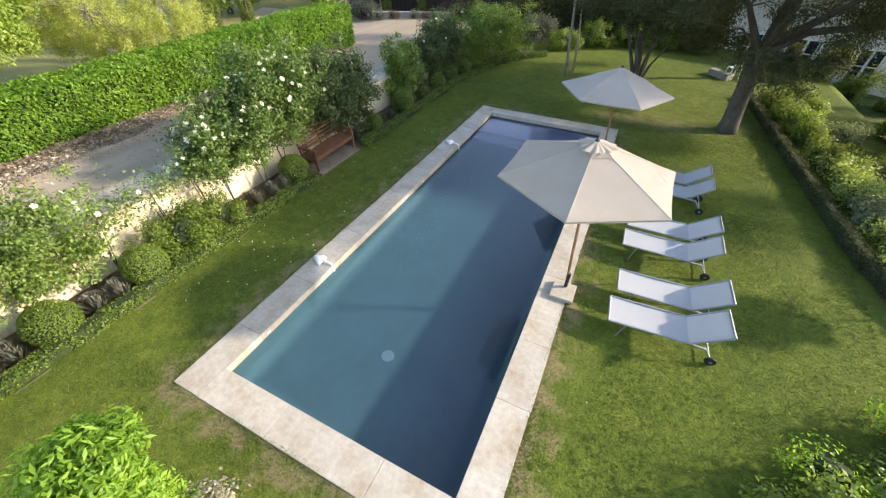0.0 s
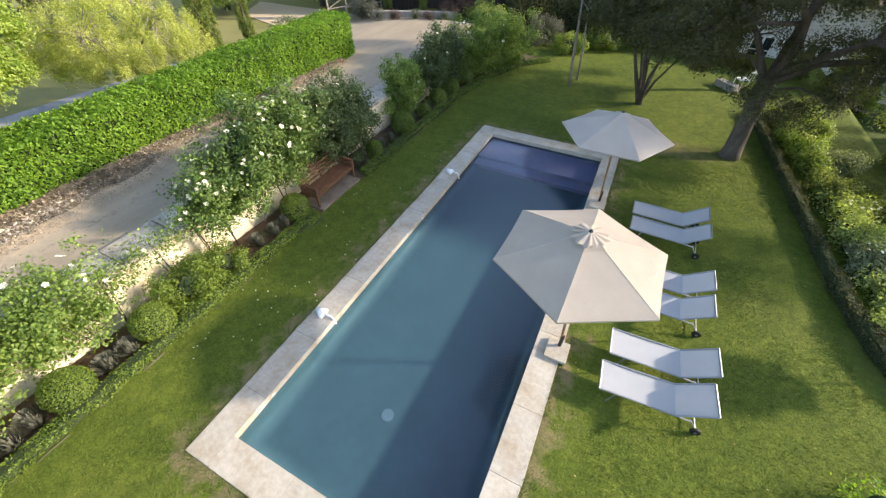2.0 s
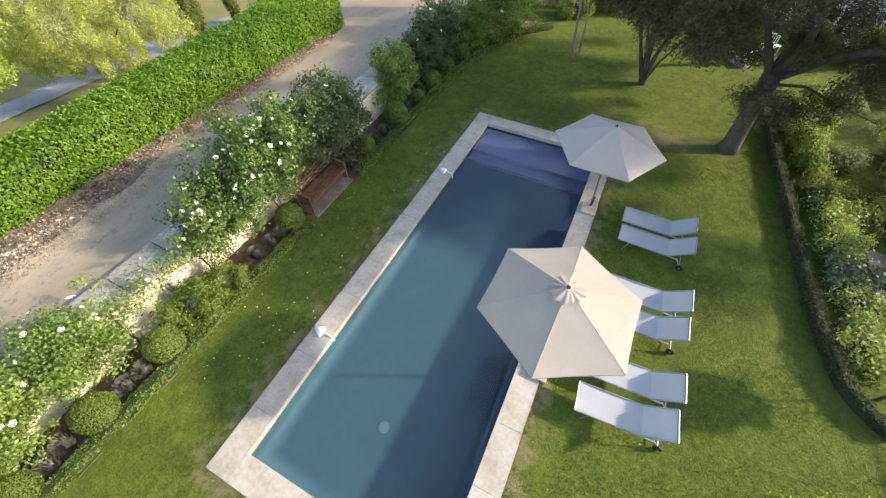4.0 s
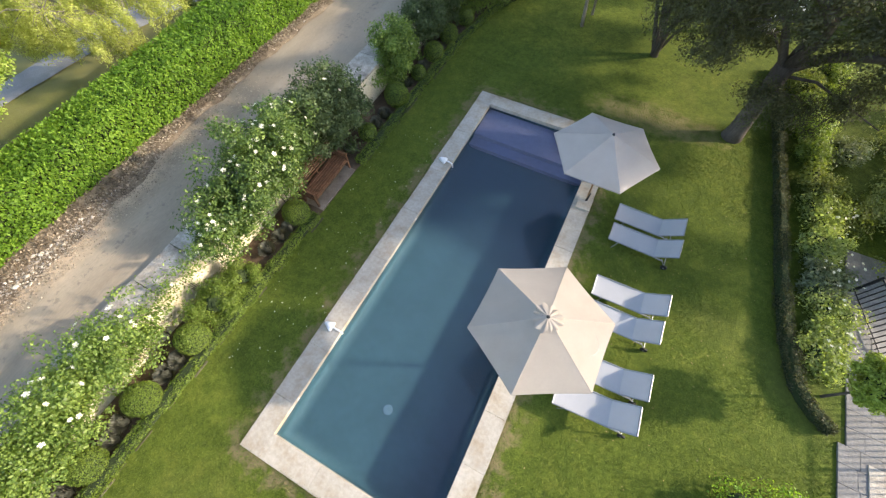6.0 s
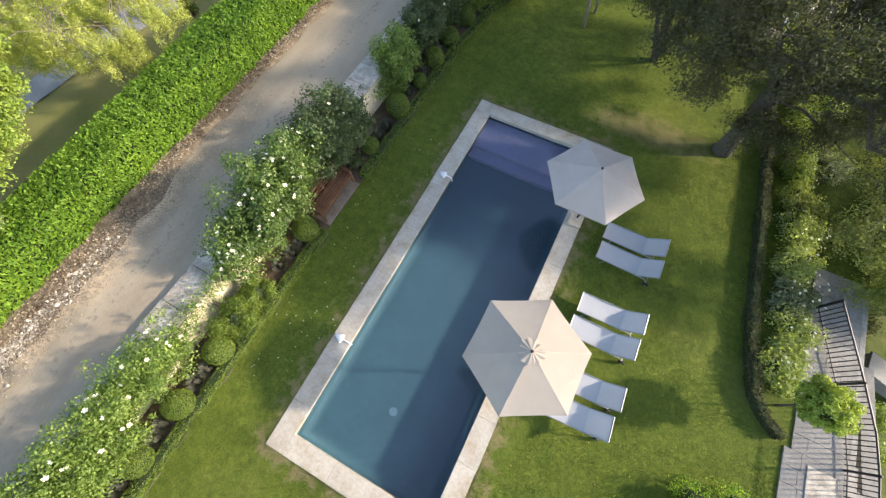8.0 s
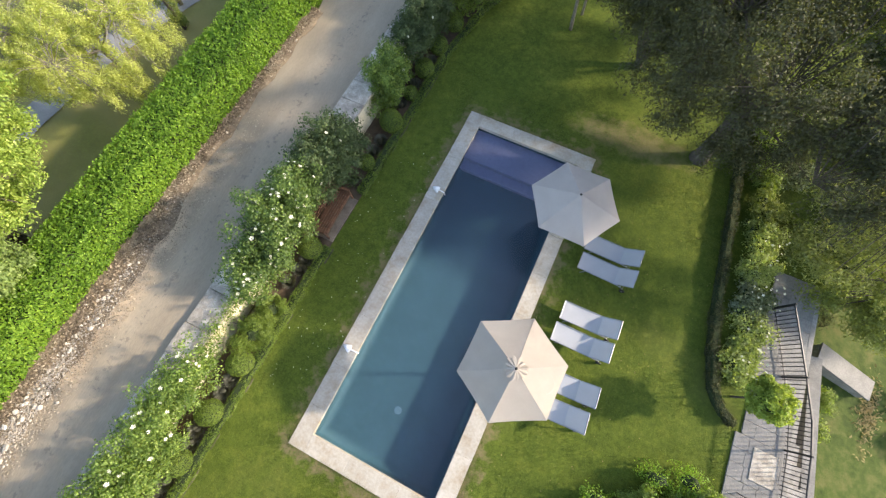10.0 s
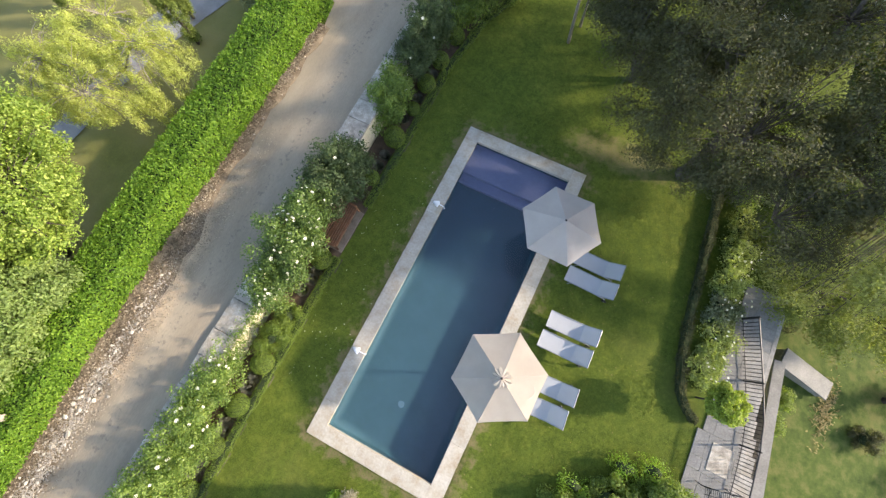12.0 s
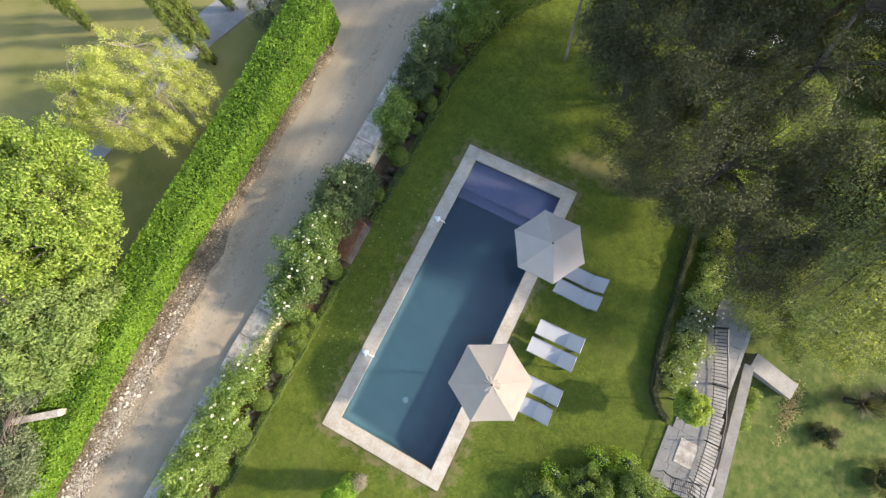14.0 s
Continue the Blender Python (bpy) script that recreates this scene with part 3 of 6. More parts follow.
bm = bmesh.new()
bmesh.ops.create_cone(bm, cap_ends=True, segments=24, radius1=0.12, radius2=0.115, depth=0.008)
for w in bm.verts:
    w.co += Vector((2.46, 2.12, FLOOR + 0.006))
part("floor_drain", bm, plain("grey_drain_plastic", (0.085, 0.15, 0.16), 0.6), pool, "round grey floor drain")
for ix, iy in ((PX0, 1.35), (PX0, 7.0)):
    bm = bmesh.new()
    bmesh.ops.create_cone(bm, cap_ends=True, segments=16, radius1=0.045, radius2=0.04, depth=0.03)
    for w in bm.verts:
        w.co = Vector((ix + 0.012 + w.co.z, iy + w.co.x, -0.085 + w.co.y * 0.5))
    part("water_inlet", bm, WHITE_PLASTIC, pool)


def pool_alarm(x, y):
    t = thing("pool_alarm", "white plastic wave alarm on the pool's edge", "pool alarm", "pool alarms", pose(x, y, 0.004))
    bm = bmesh.new()
    lo = [(-0.17, 0.0), (0.10, -0.15), (0.13, -0.10), (0.13, 0.10), (0.10, 0.15), (-0.15, 0.06)]
    a = [bm.verts.new((px, py, 0)) for px, py in lo]
    c = [bm.verts.new((px * 0.82, py * 0.82, 0.085)) for px, py in lo]
    bm.faces.new(a[::-1])
    bm.faces.new(c)
    for i in range(6):
        bm.faces.new((a[i], a[(i + 1) % 6], c[(i + 1) % 6], c[i]))
    bmesh.ops.bevel(bm, geom=bm.edges[:], offset=0.02, segments=2, affect="EDGES")
    part("body", bm, WHITE_PLASTIC, t, smooth=True)
    part("sensor_arm", tube([(0.1, 0, 0.05), (0.26, 0, 0.045), (0.33, 0, 0.02), (0.36, 0, -0.16)], 0.022, 8), WHITE_PLASTIC, t)
    return t


pool_alarm(0.20, 3.12)
pool_alarm(0.25, 9.33)

# ---- loungers ----


def sun_lounger():
    t = thing("sun_lounger", "white aluminium sun lounger, pale grey mesh seat, backrest raised", "sun lounger", "sun loungers beside the pool")
    W, L, H = 0.59, 1.22, 0.34
    # sagging seat sheet
    def sling(pts, w, name):
        bm = bmesh.new()
        rows = []
        for (x, z) in pts:
            rows.append([bm.verts.new((x, s * w / 2, z - 0.006 * (1 - (s * s)))) for s in (-1, -0.5, 0, 0.5, 1)])
        for a, b in zip(rows, rows[1:]):
            for k in range(4):
                bm.faces.new((a[k], b[k], b[k + 1], a[k + 1]))
        return part(name, bm, FABRIC, t, smooth=True)
    sling([(0.0, H), (0.3, H - 0.012), (0.6, H - 0.018), (0.9, H - 0.012), (L, H)], W - 0.03, "seat")
    bx, bz = L + 0.47, H + 0.38
    sling([(L, H), (L + 0.16, H + 0.12), (L + 0.32, H + 0.25), (bx, bz)], W - 0.03, "backrest")
    for s in (-1, 1):
        y = s * W / 2
        part("side_rail", tube([(0, y, H), (L, y, H), (L + 0.25, y, H - 0.02)], 0.016, 8), ALU, t)
        part("backrest_rail", tube([(L, y, H), (bx, y, bz)], 0.016, 8), ALU, t)
        part("front_leg", tube([(0.28, y, H), (0.20, y, 0.0)], 0.014, 8), ALU, t)
        part("rear_leg", tube([(L + 0.22, y * 0.94, H), (L + 0.40, y * 0.94, 0.085)], 0.014, 8), ALU, t)
        part("backrest_prop", tube([(L + 0.33, y * 0.8, H + 0.24), (L + 0.10, y * 0.8, H - 0.02)], 0.010, 6), ALU, t)
        bm = bmesh.new()
        bmesh.ops.create_cone(bm, cap_ends=True, segments=20, radius1=0.085, radius2=0.085, depth=0.045)
        bmesh.ops.bevel(bm, geom=bm.edges[:], offset=0.008, segments=2, affect="EDGES")
        for w in bm.verts:
            w.co = Vector((L + 0.40 + w.co.x, y * 0.94 + w.co.z + s * 0.03, 0.085 + w.co.y))
        wheel = part("wheel", bm, RUBBER, t, "black plastic wheel")
        bm = bmesh.new()
        bmesh.ops.create_cone(bm, cap_ends=True, segments=12, radius1=0.025, radius2=0.02, depth=0.02)
        for w in bm.verts:
            w.co = Vector((L + 0.40 + w.co.x, y * 0.94 + w.co.z + s * 0.055, 0.085 + w.co.y))
        part("hub", bm, ALU, wheel)
    part("foot_bar", tube([(0, -W / 2, H), (0, W / 2, H)], 0.017, 8), ALU, t)
    part("head_bar", tube([(bx, -W / 2, bz), (bx, W / 2, bz)], 0.017, 8), ALU, t)
    part("axle", tube([(L + 0.40, -W / 2, 0.085), (L + 0.40, W / 2, 0.085)], 0.010, 6), ALU, t)
    return t


LOUNGERS = [(5.78, 4.22, 4.0), (5.84, 5.02, 3.0), (5.80, 6.42, 1.0), (5.82, 7.16, 1.5), (5.78, 8.96, -1.0), (5.76, 9.68, -0.5)]
first = sun_lounger()
for i, (x, y, a) in enumerate(LOUNGERS):
    m = pose(x, y, -0.045, 0, 0, a)
    if i == 0:
        first.matrix_world = m
    else:
        copy_thing(first, m)

# ---- parasols ----


def parasol(x, y, base_xy, rim_z, top_z, radius, turn, canvas, label, gathered=False, lean=(0, 0)):
    t = thing("parasol", label, "parasol", "parasols at the pool", pose(x, y, 0))
    bx, by = base_xy[0] - x, base_xy[1] - y
    n, sub, rad = 6, 6, 5
    def canopy(r0, r1, z0, z1, sag, name, drop):
        bm = bmesh.new()
        rows = []
        for i in range(rad + 1):
            f = r0 + (r1 - r0) * i / rad
            g = i / rad
            row = []
            for s in range(n):
                a0, a1 = radians(turn + 60 * s), radians(turn + 60 * (s + 1))
                p0, p1 = Vector((math.cos(a0), math.sin(a0))), Vector((math.cos(a1), math.sin(a1)))
                for k in range(sub):
                    u = k / sub
                    p = p0.lerp(p1, u) * f
                    bow = 4 * u * (1 - u)
                    p *= 1 - 0.012 * bow * g
                    z = z0 + (z1 - z0) * g - sag * math.sin(math.pi * g) - 0.012 * bow * g
                    row.append(bm.verts.new((p.x + lean[0] * (z - rim_z), p.y + lean[1] * (z - rim_z), z)))
            rows.append(row)
        m = n * sub
        for a, b in zip(rows, rows[1:]):
            for k in range(m):
                bm.faces.new((a[k], a[(k + 1) % m], b[(k + 1) % m], b[k]))
        if drop:
            low = [bm.verts.new(w.co + Vector((0, 0, -drop))) for w in rows[-1]]
            for k in range(m):
                bm.faces.new((rows[-1][k], rows[-1][(k + 1) % m], low[(k + 1) % m], low[k]))
        bmesh.ops.solidify(bm, geom=bm.faces[:], thickness=0.006)
        return part(name, bm, canvas, t)
    canopy(0.10, radius, top_z - 0.04, rim_z, 0.0, "canopy", 0.03)
    flap = canopy(0.02, 0.32, top_z + 0.02, top_z - 0.095, 0.0, "vent_flap", 0.0)
    if gathered:
        # pleated rosette drawn together under the finial
        bm = bmesh.new()
        rows = []
        for i in range(5):
            g = i / 4
            row = []
            for k in range(72):
                a = 2 * math.pi * k / 72
                pleat = math.sin(a * 12 + 1.4 * math.sin(2 * a + 0.6)) * (0.7 + 0.4 * math.sin(3 * a))
                r = 0.03 + g * (0.225 + 0.03 * math.sin(a * 12 + 1.2) + 0.03 * math.sin(a * 3.0 + 0.7))
                row.append(bm.verts.new((r * math.cos(a), r * math.sin(a), top_z + 0.022 - 0.075 * g + 0.011 * pleat * g ** 0.6)))
            rows.append(row)
        for a, b in zip(rows, rows[1:]):
            for k in range(72):
                bm.faces.new((a[k], a[(k + 1) % 72], b[(k + 1) % 72], b[k]))
        bmesh.ops.solidify(bm, geom=bm.faces[:], thickness=0.004)
        part("rosette", bm, canvas, flap, "pleated canvas rosette")
        # closing strap lying loose on the cloth
        cord = []
        for k in range(9):
            a, r = radians(-12 + 3.2 * k), 0.94 + 0.10 * math.sin(math.pi * k / 8)
            cord.append((r * math.cos(a), r * math.sin(a), top_z - 0.04 - (r - 0.1) / (radius * 0.93 - 0.1) * (top_z - 0.04 - rim_z) + 0.02))
        part("tie_strap", tube(cord, 0.005, 5), CANVAS_TAUPE, t, "loose closing strap")
    for s in range(n):
        a = radians(turn + 60 * s)
        rib = part("rib", tube([(0.03 * math.cos(a), 0.03 * math.sin(a), top_z - 0.07), (radius * 0.985 * math.cos(a), radius * 0.985 * math.sin(a), rim_z - 0.015)], 0.012, 6), POLE_WOOD, t)
        part("strut", tube([(0.04 * math.cos(a), 0.04 * math.sin(a), rim_z - 0.42), (radius * 0.5 * math.cos(a), radius * 0.5 * math.sin(a), rim_z + (top_z - rim_z) * 0.42)], 0.009, 6), POLE_WOOD, rib)
        # seam piping over each rib
        part("seam", tube([(0.3 * math.cos(a), 0.3 * math.sin(a), top_z - 0.11), (radius * math.cos(a), radius * math.sin(a), rim_z + 0.004)], 0.0035, 5), canvas, t)
    part("pole", tube([(bx, by, 0.1), (0, 0, top_z - 0.05)], 0.026, 12), POLE_WOOD, t, "varnished wooden pole")
    part("hub", tube([(0, 0, rim_z - 0.46), (0, 0, rim_z - 0.38)], 0.05, 12), POLE_WOOD, t)
    part("finial", tube([(0, 0, top_z - 0.02), (0, 0, top_z + 0.03), (0, 0, top_z + 0.06)], [0.03, 0.035, 0.012], 10), DARK_METAL, t)
    part("base_sleeve", tube([(bx, by, 0.09), (bx, by, 0.42)], 0.036, 12), DARK_METAL, t, "dark metal sleeve")
    part("base_slab", box(bx - 0.23, bx + 0.2, by - 0.34, by + 0.12, 0.004, 0.075, 0.012), STONE_COPING, t, "pale stone base slab")
    return t


parasol(4.77, 4.66, (4.98, 4.60), 2.44, 2.95, 1.38, 28.5, CANVAS, "open ecru canvas parasol on a wooden pole by the pool", True)
parasol(4.66, 9.70, (4.86, 9.82), 2.22, 2.72, 1.34, 0.0, CANVAS_TAUPE, "open taupe canvas parasol dappled with tree shade")

# ---- bench ----


def garden_bench(m):
    t = thing("garden_bench", "reddish brown teak bench with slatted back by the wall", "bench", m=m)
    W, D, SH = 1.75, 0.52, 0.43
    for k in range(6):
        x = 0.03 + k * 0.085
        part("seat_slat", box(x - 0.034, x + 0.034, -W / 2 + 0.03, W / 2 - 0.03, SH - 0.02, SH + 0.005, 0.004), TEAK, t)
    for s in (-1, 1):
        y = s * (W / 2 - 0.03)
        part("front_leg", box(D - 0.06, D, y - 0.03, y + 0.03, 0, 0.64, 0.006), TEAK, t)
        part("rear_leg", tube([(0.0, y, 0), (0.0, y, SH), (-0.10, y, 0.92)], 0.034, 4), TEAK, t)
        part("armrest", box(-0.06, D + 0.02, y - 0.04, y + 0.04, 0.64, 0.672, 0.006), TEAK, t)
        part("side_rail", box(0.0, D - 0.02, y - 0.02, y + 0.02, SH - 0.10, SH - 0.03, 0.004), TEAK, t)
        for k in range(3):
            part("arm_slat", box(0.05, D - 0.06, y - 0.01, y + 0.01, SH + 0.03 + k * 0.06, SH + 0.065 + k * 0.06, 0.003), TEAK, t)
    part("top_rail", tube([(-0.10, -W / 2, 0.90), (-0.115, 0, 0.97), (-0.10, W / 2, 0.90)], 0.035, 6), TEAK, t)
    for k in range(4):
        z = SH + 0.08 + k * 0.10
        x = -0.01 - 0.09 * (z - SH) / 0.49
        part("back_slat", box(x - 0.012, x + 0.012, -W / 2 + 0.05, W / 2 - 0.05, z, z + 0.06, 0.003), TEAK, t)
    part("centre_post", tube([(-0.01, 0, SH), (-0.105, 0, 0.95)], 0.028, 4), TEAK, t)
    part("front_rail", box(D - 0.045, D - 0.015, -W / 2 + 0.05, W / 2 - 0.05, SH - 0.10, SH - 0.02, 0.004), TEAK, t)
    return t


garden_bench(pose(-2.78, 6.85, -0.02, 0, 0, 1.5))
part_slab = part("bench_pad", box(-2.85, -2.1, 5.95, 7.72, -0.06, 0.012, 0.01), PAD_STONE)
tagged(part_slab, "worn stone pad under the bench", "paving", kind="structure")

# ---- hedges and plants ----


def hedge(name, label, path, width, height, base_z, leaf, material, count, seed, thick_core=0.86):
    """Clipped hedge along a path: core coloured dark as inner shade, and a skin of leaves."""
    t = thing(name, label, "hedge")
    rng = np.random.default_rng(seed)
    h0, h1 = height if isinstance(height, tuple) else (height, height)
    p = np.array(path, float)
    seg = np.linalg.norm(np.diff(p, axis=0), axis=1)
    cum = np.concatenate([[0], np.cumsum(seg)])
    def at(s):
        return np.array([np.interp(s, cum, p[:, 0]), np.interp(s, cum, p[:, 1])])
    n = max(6, int(cum[-1] / 0.35))
    prof = [(-0.5, 0.0), (-0.5, 0.45), (-0.48, 0.85), (-0.38, 1.0), (0, 1.02), (0.38, 1.0), (0.48, 0.85), (0.5, 0.45), (0.5, 0.0)]
    bm = bmesh.new()
    rows = []
    for i in range(n + 1):
        s = cum[-1] * i / n
        c, d = at(s), at(min(s + 0.05, cum[-1])) - at(max(s - 0.05, 0))
        d /= np.linalg.norm(d)
        nx, ny = d[1], -d[0]
        e = 0.82 if i in (0, n) else 1.0
        height = h0 + (h1 - h0) * i / n
        row = []
        for u, z in prof:
            k = 1 + 0.10 * noise.noise(Vector((c[0] * 1.3, c[1] * 1.3, u * 3 + z * 2)))
            row.append(bm.verts.new((c[0] + nx * u * width * thick_core * k * e, c[1] + ny * u * width * thick_core * k * e, base_z + z * height * 0.93 * (e if z > 0.5 else 1) * (1 + 0.03 * noise.noise(Vector((c[0], c[1], 7)))))))
        rows.append(row)
    for a, b in zip(rows, rows[1:]):
        for k in range(len(prof) - 1):
            bm.faces.new((a[k], a[k + 1], b[k + 1], b[k]))
    bm.faces.new(rows[0])
    bm.faces.new(rows[-1][::-1])
    part("inner_growth", bm, SHADE_CORE, t)
    s = rng.uniform(0, cum[-1], count)
    x, y = np.interp(s, cum, p[:, 0]), np.interp(s, cum, p[:, 1])
    dx = np.interp(s + 0.05, cum, p[:, 0]) - np.interp(s - 0.05, cum, p[:, 0])
    dy = np.interp(s + 0.05, cum, p[:, 1]) - np.interp(s - 0.05, cum, p[:, 1])
    ln = np.hypot(dx, dy) + 1e-9
    nx, ny = dy / ln, -dx / ln
    height = h0 + (h1 - h0) * s / cum[-1]
    per = 2 * height + width
    q = rng.uniform(0, 1, count) * per
    side = np.where(q < height, -0.5, np.where(q < height + width, (q - height) / width - 0.5, 0.5))
    zz = np.where(q < height, q / height, np.where(q < height + width, 1.0, (q - height - width) / height))
    wave = np.array([0.09 * noise.noise(Vector((a * 1.6, b * 1.6, c * 1.5))) + 0.05 * noise.noise(Vector((a * 5, b * 5, c * 4))) for a, b, c in zip(x, y, zz)])
    endcut = np.minimum(1, np.minimum(s, cum[-1] - s) / 0.25 + 0.72)
    off = side * width * endcut + np.sign(side) * wave * (np.abs(side) > 0.49)
    pts = np.stack([x + nx * off, y + ny * off, base_z + zz * height * np.where(np.abs(side) > 0.49, 1, 1) + wave * (np.abs(side) <= 0.49)], 1)
    pts += rng.normal(size=pts.shape) * leaf * 0.35
    out = np.stack([nx * np.where(np.abs(side) > 0.49, np.sign(side), 0), ny * np.where(np.abs(side) > 0.49, np.sign(side), 0), np.where(np.abs(side) > 0.49, 0, 1.0)], 1)
    # leaves over both ends
    ne = int(count * width / cum[-1] * 0.55)
    for end in (0, 1):
        c, c2 = (p[0], p[1]) if end == 0 else (p[-1], p[-2])
        d = (c - c2) / np.linalg.norm(c - c2)
        u, w = rng.uniform(-0.48, 0.48, ne), rng.uniform(0, 1, ne)
        pe = np.stack([c[0] + d[1] * u * width - d[0] * 0.02, c[1] - d[0] * u * width - d[1] * 0.02, base_z + w * (h0 if end == 0 else h1)], 1) + rng.normal(size=(ne, 3)) * 0.03
        pts = np.concatenate([pts, pe])
        out = np.concatenate([out, np.tile([d[0], d[1], 0], (ne, 1))])
    v, qd = leaf_cards(pts, leaf, rng, 0.5, 0.3, out * 0.45)
    mesh_np("leaves", v, qd, material, t)
    return t


hedge("laurel_hedge", "tall clipped bright green laurel hedge along the drive", [(-7.75, -9), (-7.95, -5), (-8.2, -1), (-8.3, 3), (-8.3, 5), (-8.25, 11), (-8.3, 15.2)], 1.4, (1.05, 1.75), 0.85, 0.094, LAUREL, 98000, 11)
hedge("box_edging", "low clipped box edging in front of the flower bed", [(-2.14, -7.5), (-2.14, 5.7)], 0.25, 0.20, -0.03, 0.045, BOX_LEAF, 19000, 12)
hedge("box_edging", "low clipped box edging beyond the bench", [(-2.12, 8.0), (-2.08, 15), (-1.7, 18), (-0.9, 20.2), (0.3, 21.6)], 0.26, 0.22, -0.03, 0.05, BOX_LEAF, 17000, 13)
hedge("dark_hedge", "low dark clipped hedge edging the lawn", [(9.42, 19), (9.78, 15), (10.04, 12), (10.22, 9.7), (10.42, 8.1), (10.70, 6.95), (11.0, 6.48), (11.45, 6.2)], 0.22, 0.30, -0.05, 0.05, OAK_LEAF, 14000, 14)
rng = random.Random(8)
# low stones added in place of the bed's ragged dry-soil edge
kerb = thing("kerb", "row of small soil-coloured stones for the bed's dry edge", "kerb", kind="structure")
y = -7.5
while y < 15:
    ln = rng.uniform(0.35, 0.6)
    if not 5.6 < y < 7.7:
        jx = rng.uniform(-0.025, 0.02)
        part("kerb_stone", box(-2.0 + jx, -1.95 + jx + rng.uniform(-0.02, 0.02), y, y + ln - 0.012, -0.09, -0.046 + rng.uniform(-0.01, 0.01), 0.012), KERB, kerb)
    y += ln


def box_ball(x, y, r, seed, mat=BOX_LEAF, label="round clipped box ball in the flower bed"):
    t = thing("box_ball", label, "topiary", "clipped box balls", pose(x, y, -0.02))
    # solid core whose dark colour stands for shade behind the leaves
    part("inner_growth", blob((0, 0, r * 0.92), (r * 0.92, r * 0.92, r * 0.9), seed, 0.08), SHADE_CORE, t)
    rg = np.random.default_rng(seed)
    n = int(4600 * (r / 0.35) ** 2)
    d = rg.normal(size=(n, 3))
    d[:, 2] = np.where(d[:, 2] < -1.0, -d[:, 2], d[:, 2])
    d /= np.linalg.norm(d, axis=1, keepdims=True)
    v, q = leaf_cards(np.array([0, 0, r * 0.92]) + d * r * rg.uniform(0.93, 1.06, (n, 1)), 0.031, rg, 0.6, 0.2, d)
    mesh_np("leaves", v, q, mat, t)
    return t


for i, (x, y, r) in enumerate([(-2.48, -3.2, 0.36), (-2.46, -1.72, 0.36), (-2.46, -0.25, 0.37), (-2.45, 1.30, 0.38), (-2.52, 5.40, 0.38), (-2.46, 9.1, 0.30), (-2.46, 11.0, 0.42), (-2.44, 12.55, 0.28), (-2.46, 13.8, 0.37), (-2.46, 15.1, 0.36), (-2.40, 16.5, 0.36)]):
    box_ball(x, y, r, 20 + i)


def lavender(x, y, r, h, seed, mat=LAVENDER):
    t = thing("lavender_clump", "grey-brown faded lavender clump in the bed", "lavender", "lavender clumps", pose(x, y, -0.02))
    rg = np.random.default_rng(seed)
    n = 420
    a, e = rg.uniform(0, 2 * math.pi, n), rg.uniform(0.1, 1.0, n) ** 0.7
    d = np.stack([np.cos(a) * e * r, np.sin(a) * e * r, h * (1.05 - 0.45 * e ** 2) * rg.uniform(0.7, 1.1, n)], 1)
    base = d * np.array([0.25, 0.25, 0.0])
    side = np.stack([-np.sin(a), np.cos(a), np.zeros(n)], 1) * 0.012
    v = np.stack([base - side, base + side, d + side * 0.6, d - side * 0.6], 1).reshape(-1, 3)
    mesh_np("foliage", v, np.arange(4 * n).reshape(-1, 4), mat, t)
    return t


k = 40
for y in (-2.75, -2.35, -1.2, -0.85, 0.35, 0.75, 4.1, 4.6, 4.95, 8.3, 9.7, 10.2, 12.0, 13.1, 14.4):
    k += 1
    lavender(-2.55 + 0.06 * math.sin(k * 2.1), y, 0.27, 0.36, k)


def rose_mesh():
    """One open white rose of overlapping cupped petals."""
    bm = bmesh.new()
    for ring, (n, r, tilt) in enumerate(((5, 0.046, 0.35), (4, 0.028, 0.8))):
        for i in range(n):
            a = 2 * math.pi * i / n + ring * 0.5
            c, s = math.cos(a), math.sin(a)
            w = r * 0.85
            pts = [(0, 0, 0.004), (r * c - w * s * 0.6, r * s + w * c * 0.6, r * tilt), (r * 1.25 * c, r * 1.25 * s, r * tilt * 1.3), (r * c + w * s * 0.6, r * s - w * c * 0.6, r * tilt)]
            bm.faces.new([bm.verts.new(p) for p in pts])
    me = bpy.data.meshes.new("rose_blossom")
    bm.to_mesh(me)
    bm.free()
    me.materials.append(PETAL)
    return me


ROSE = rose_mesh()


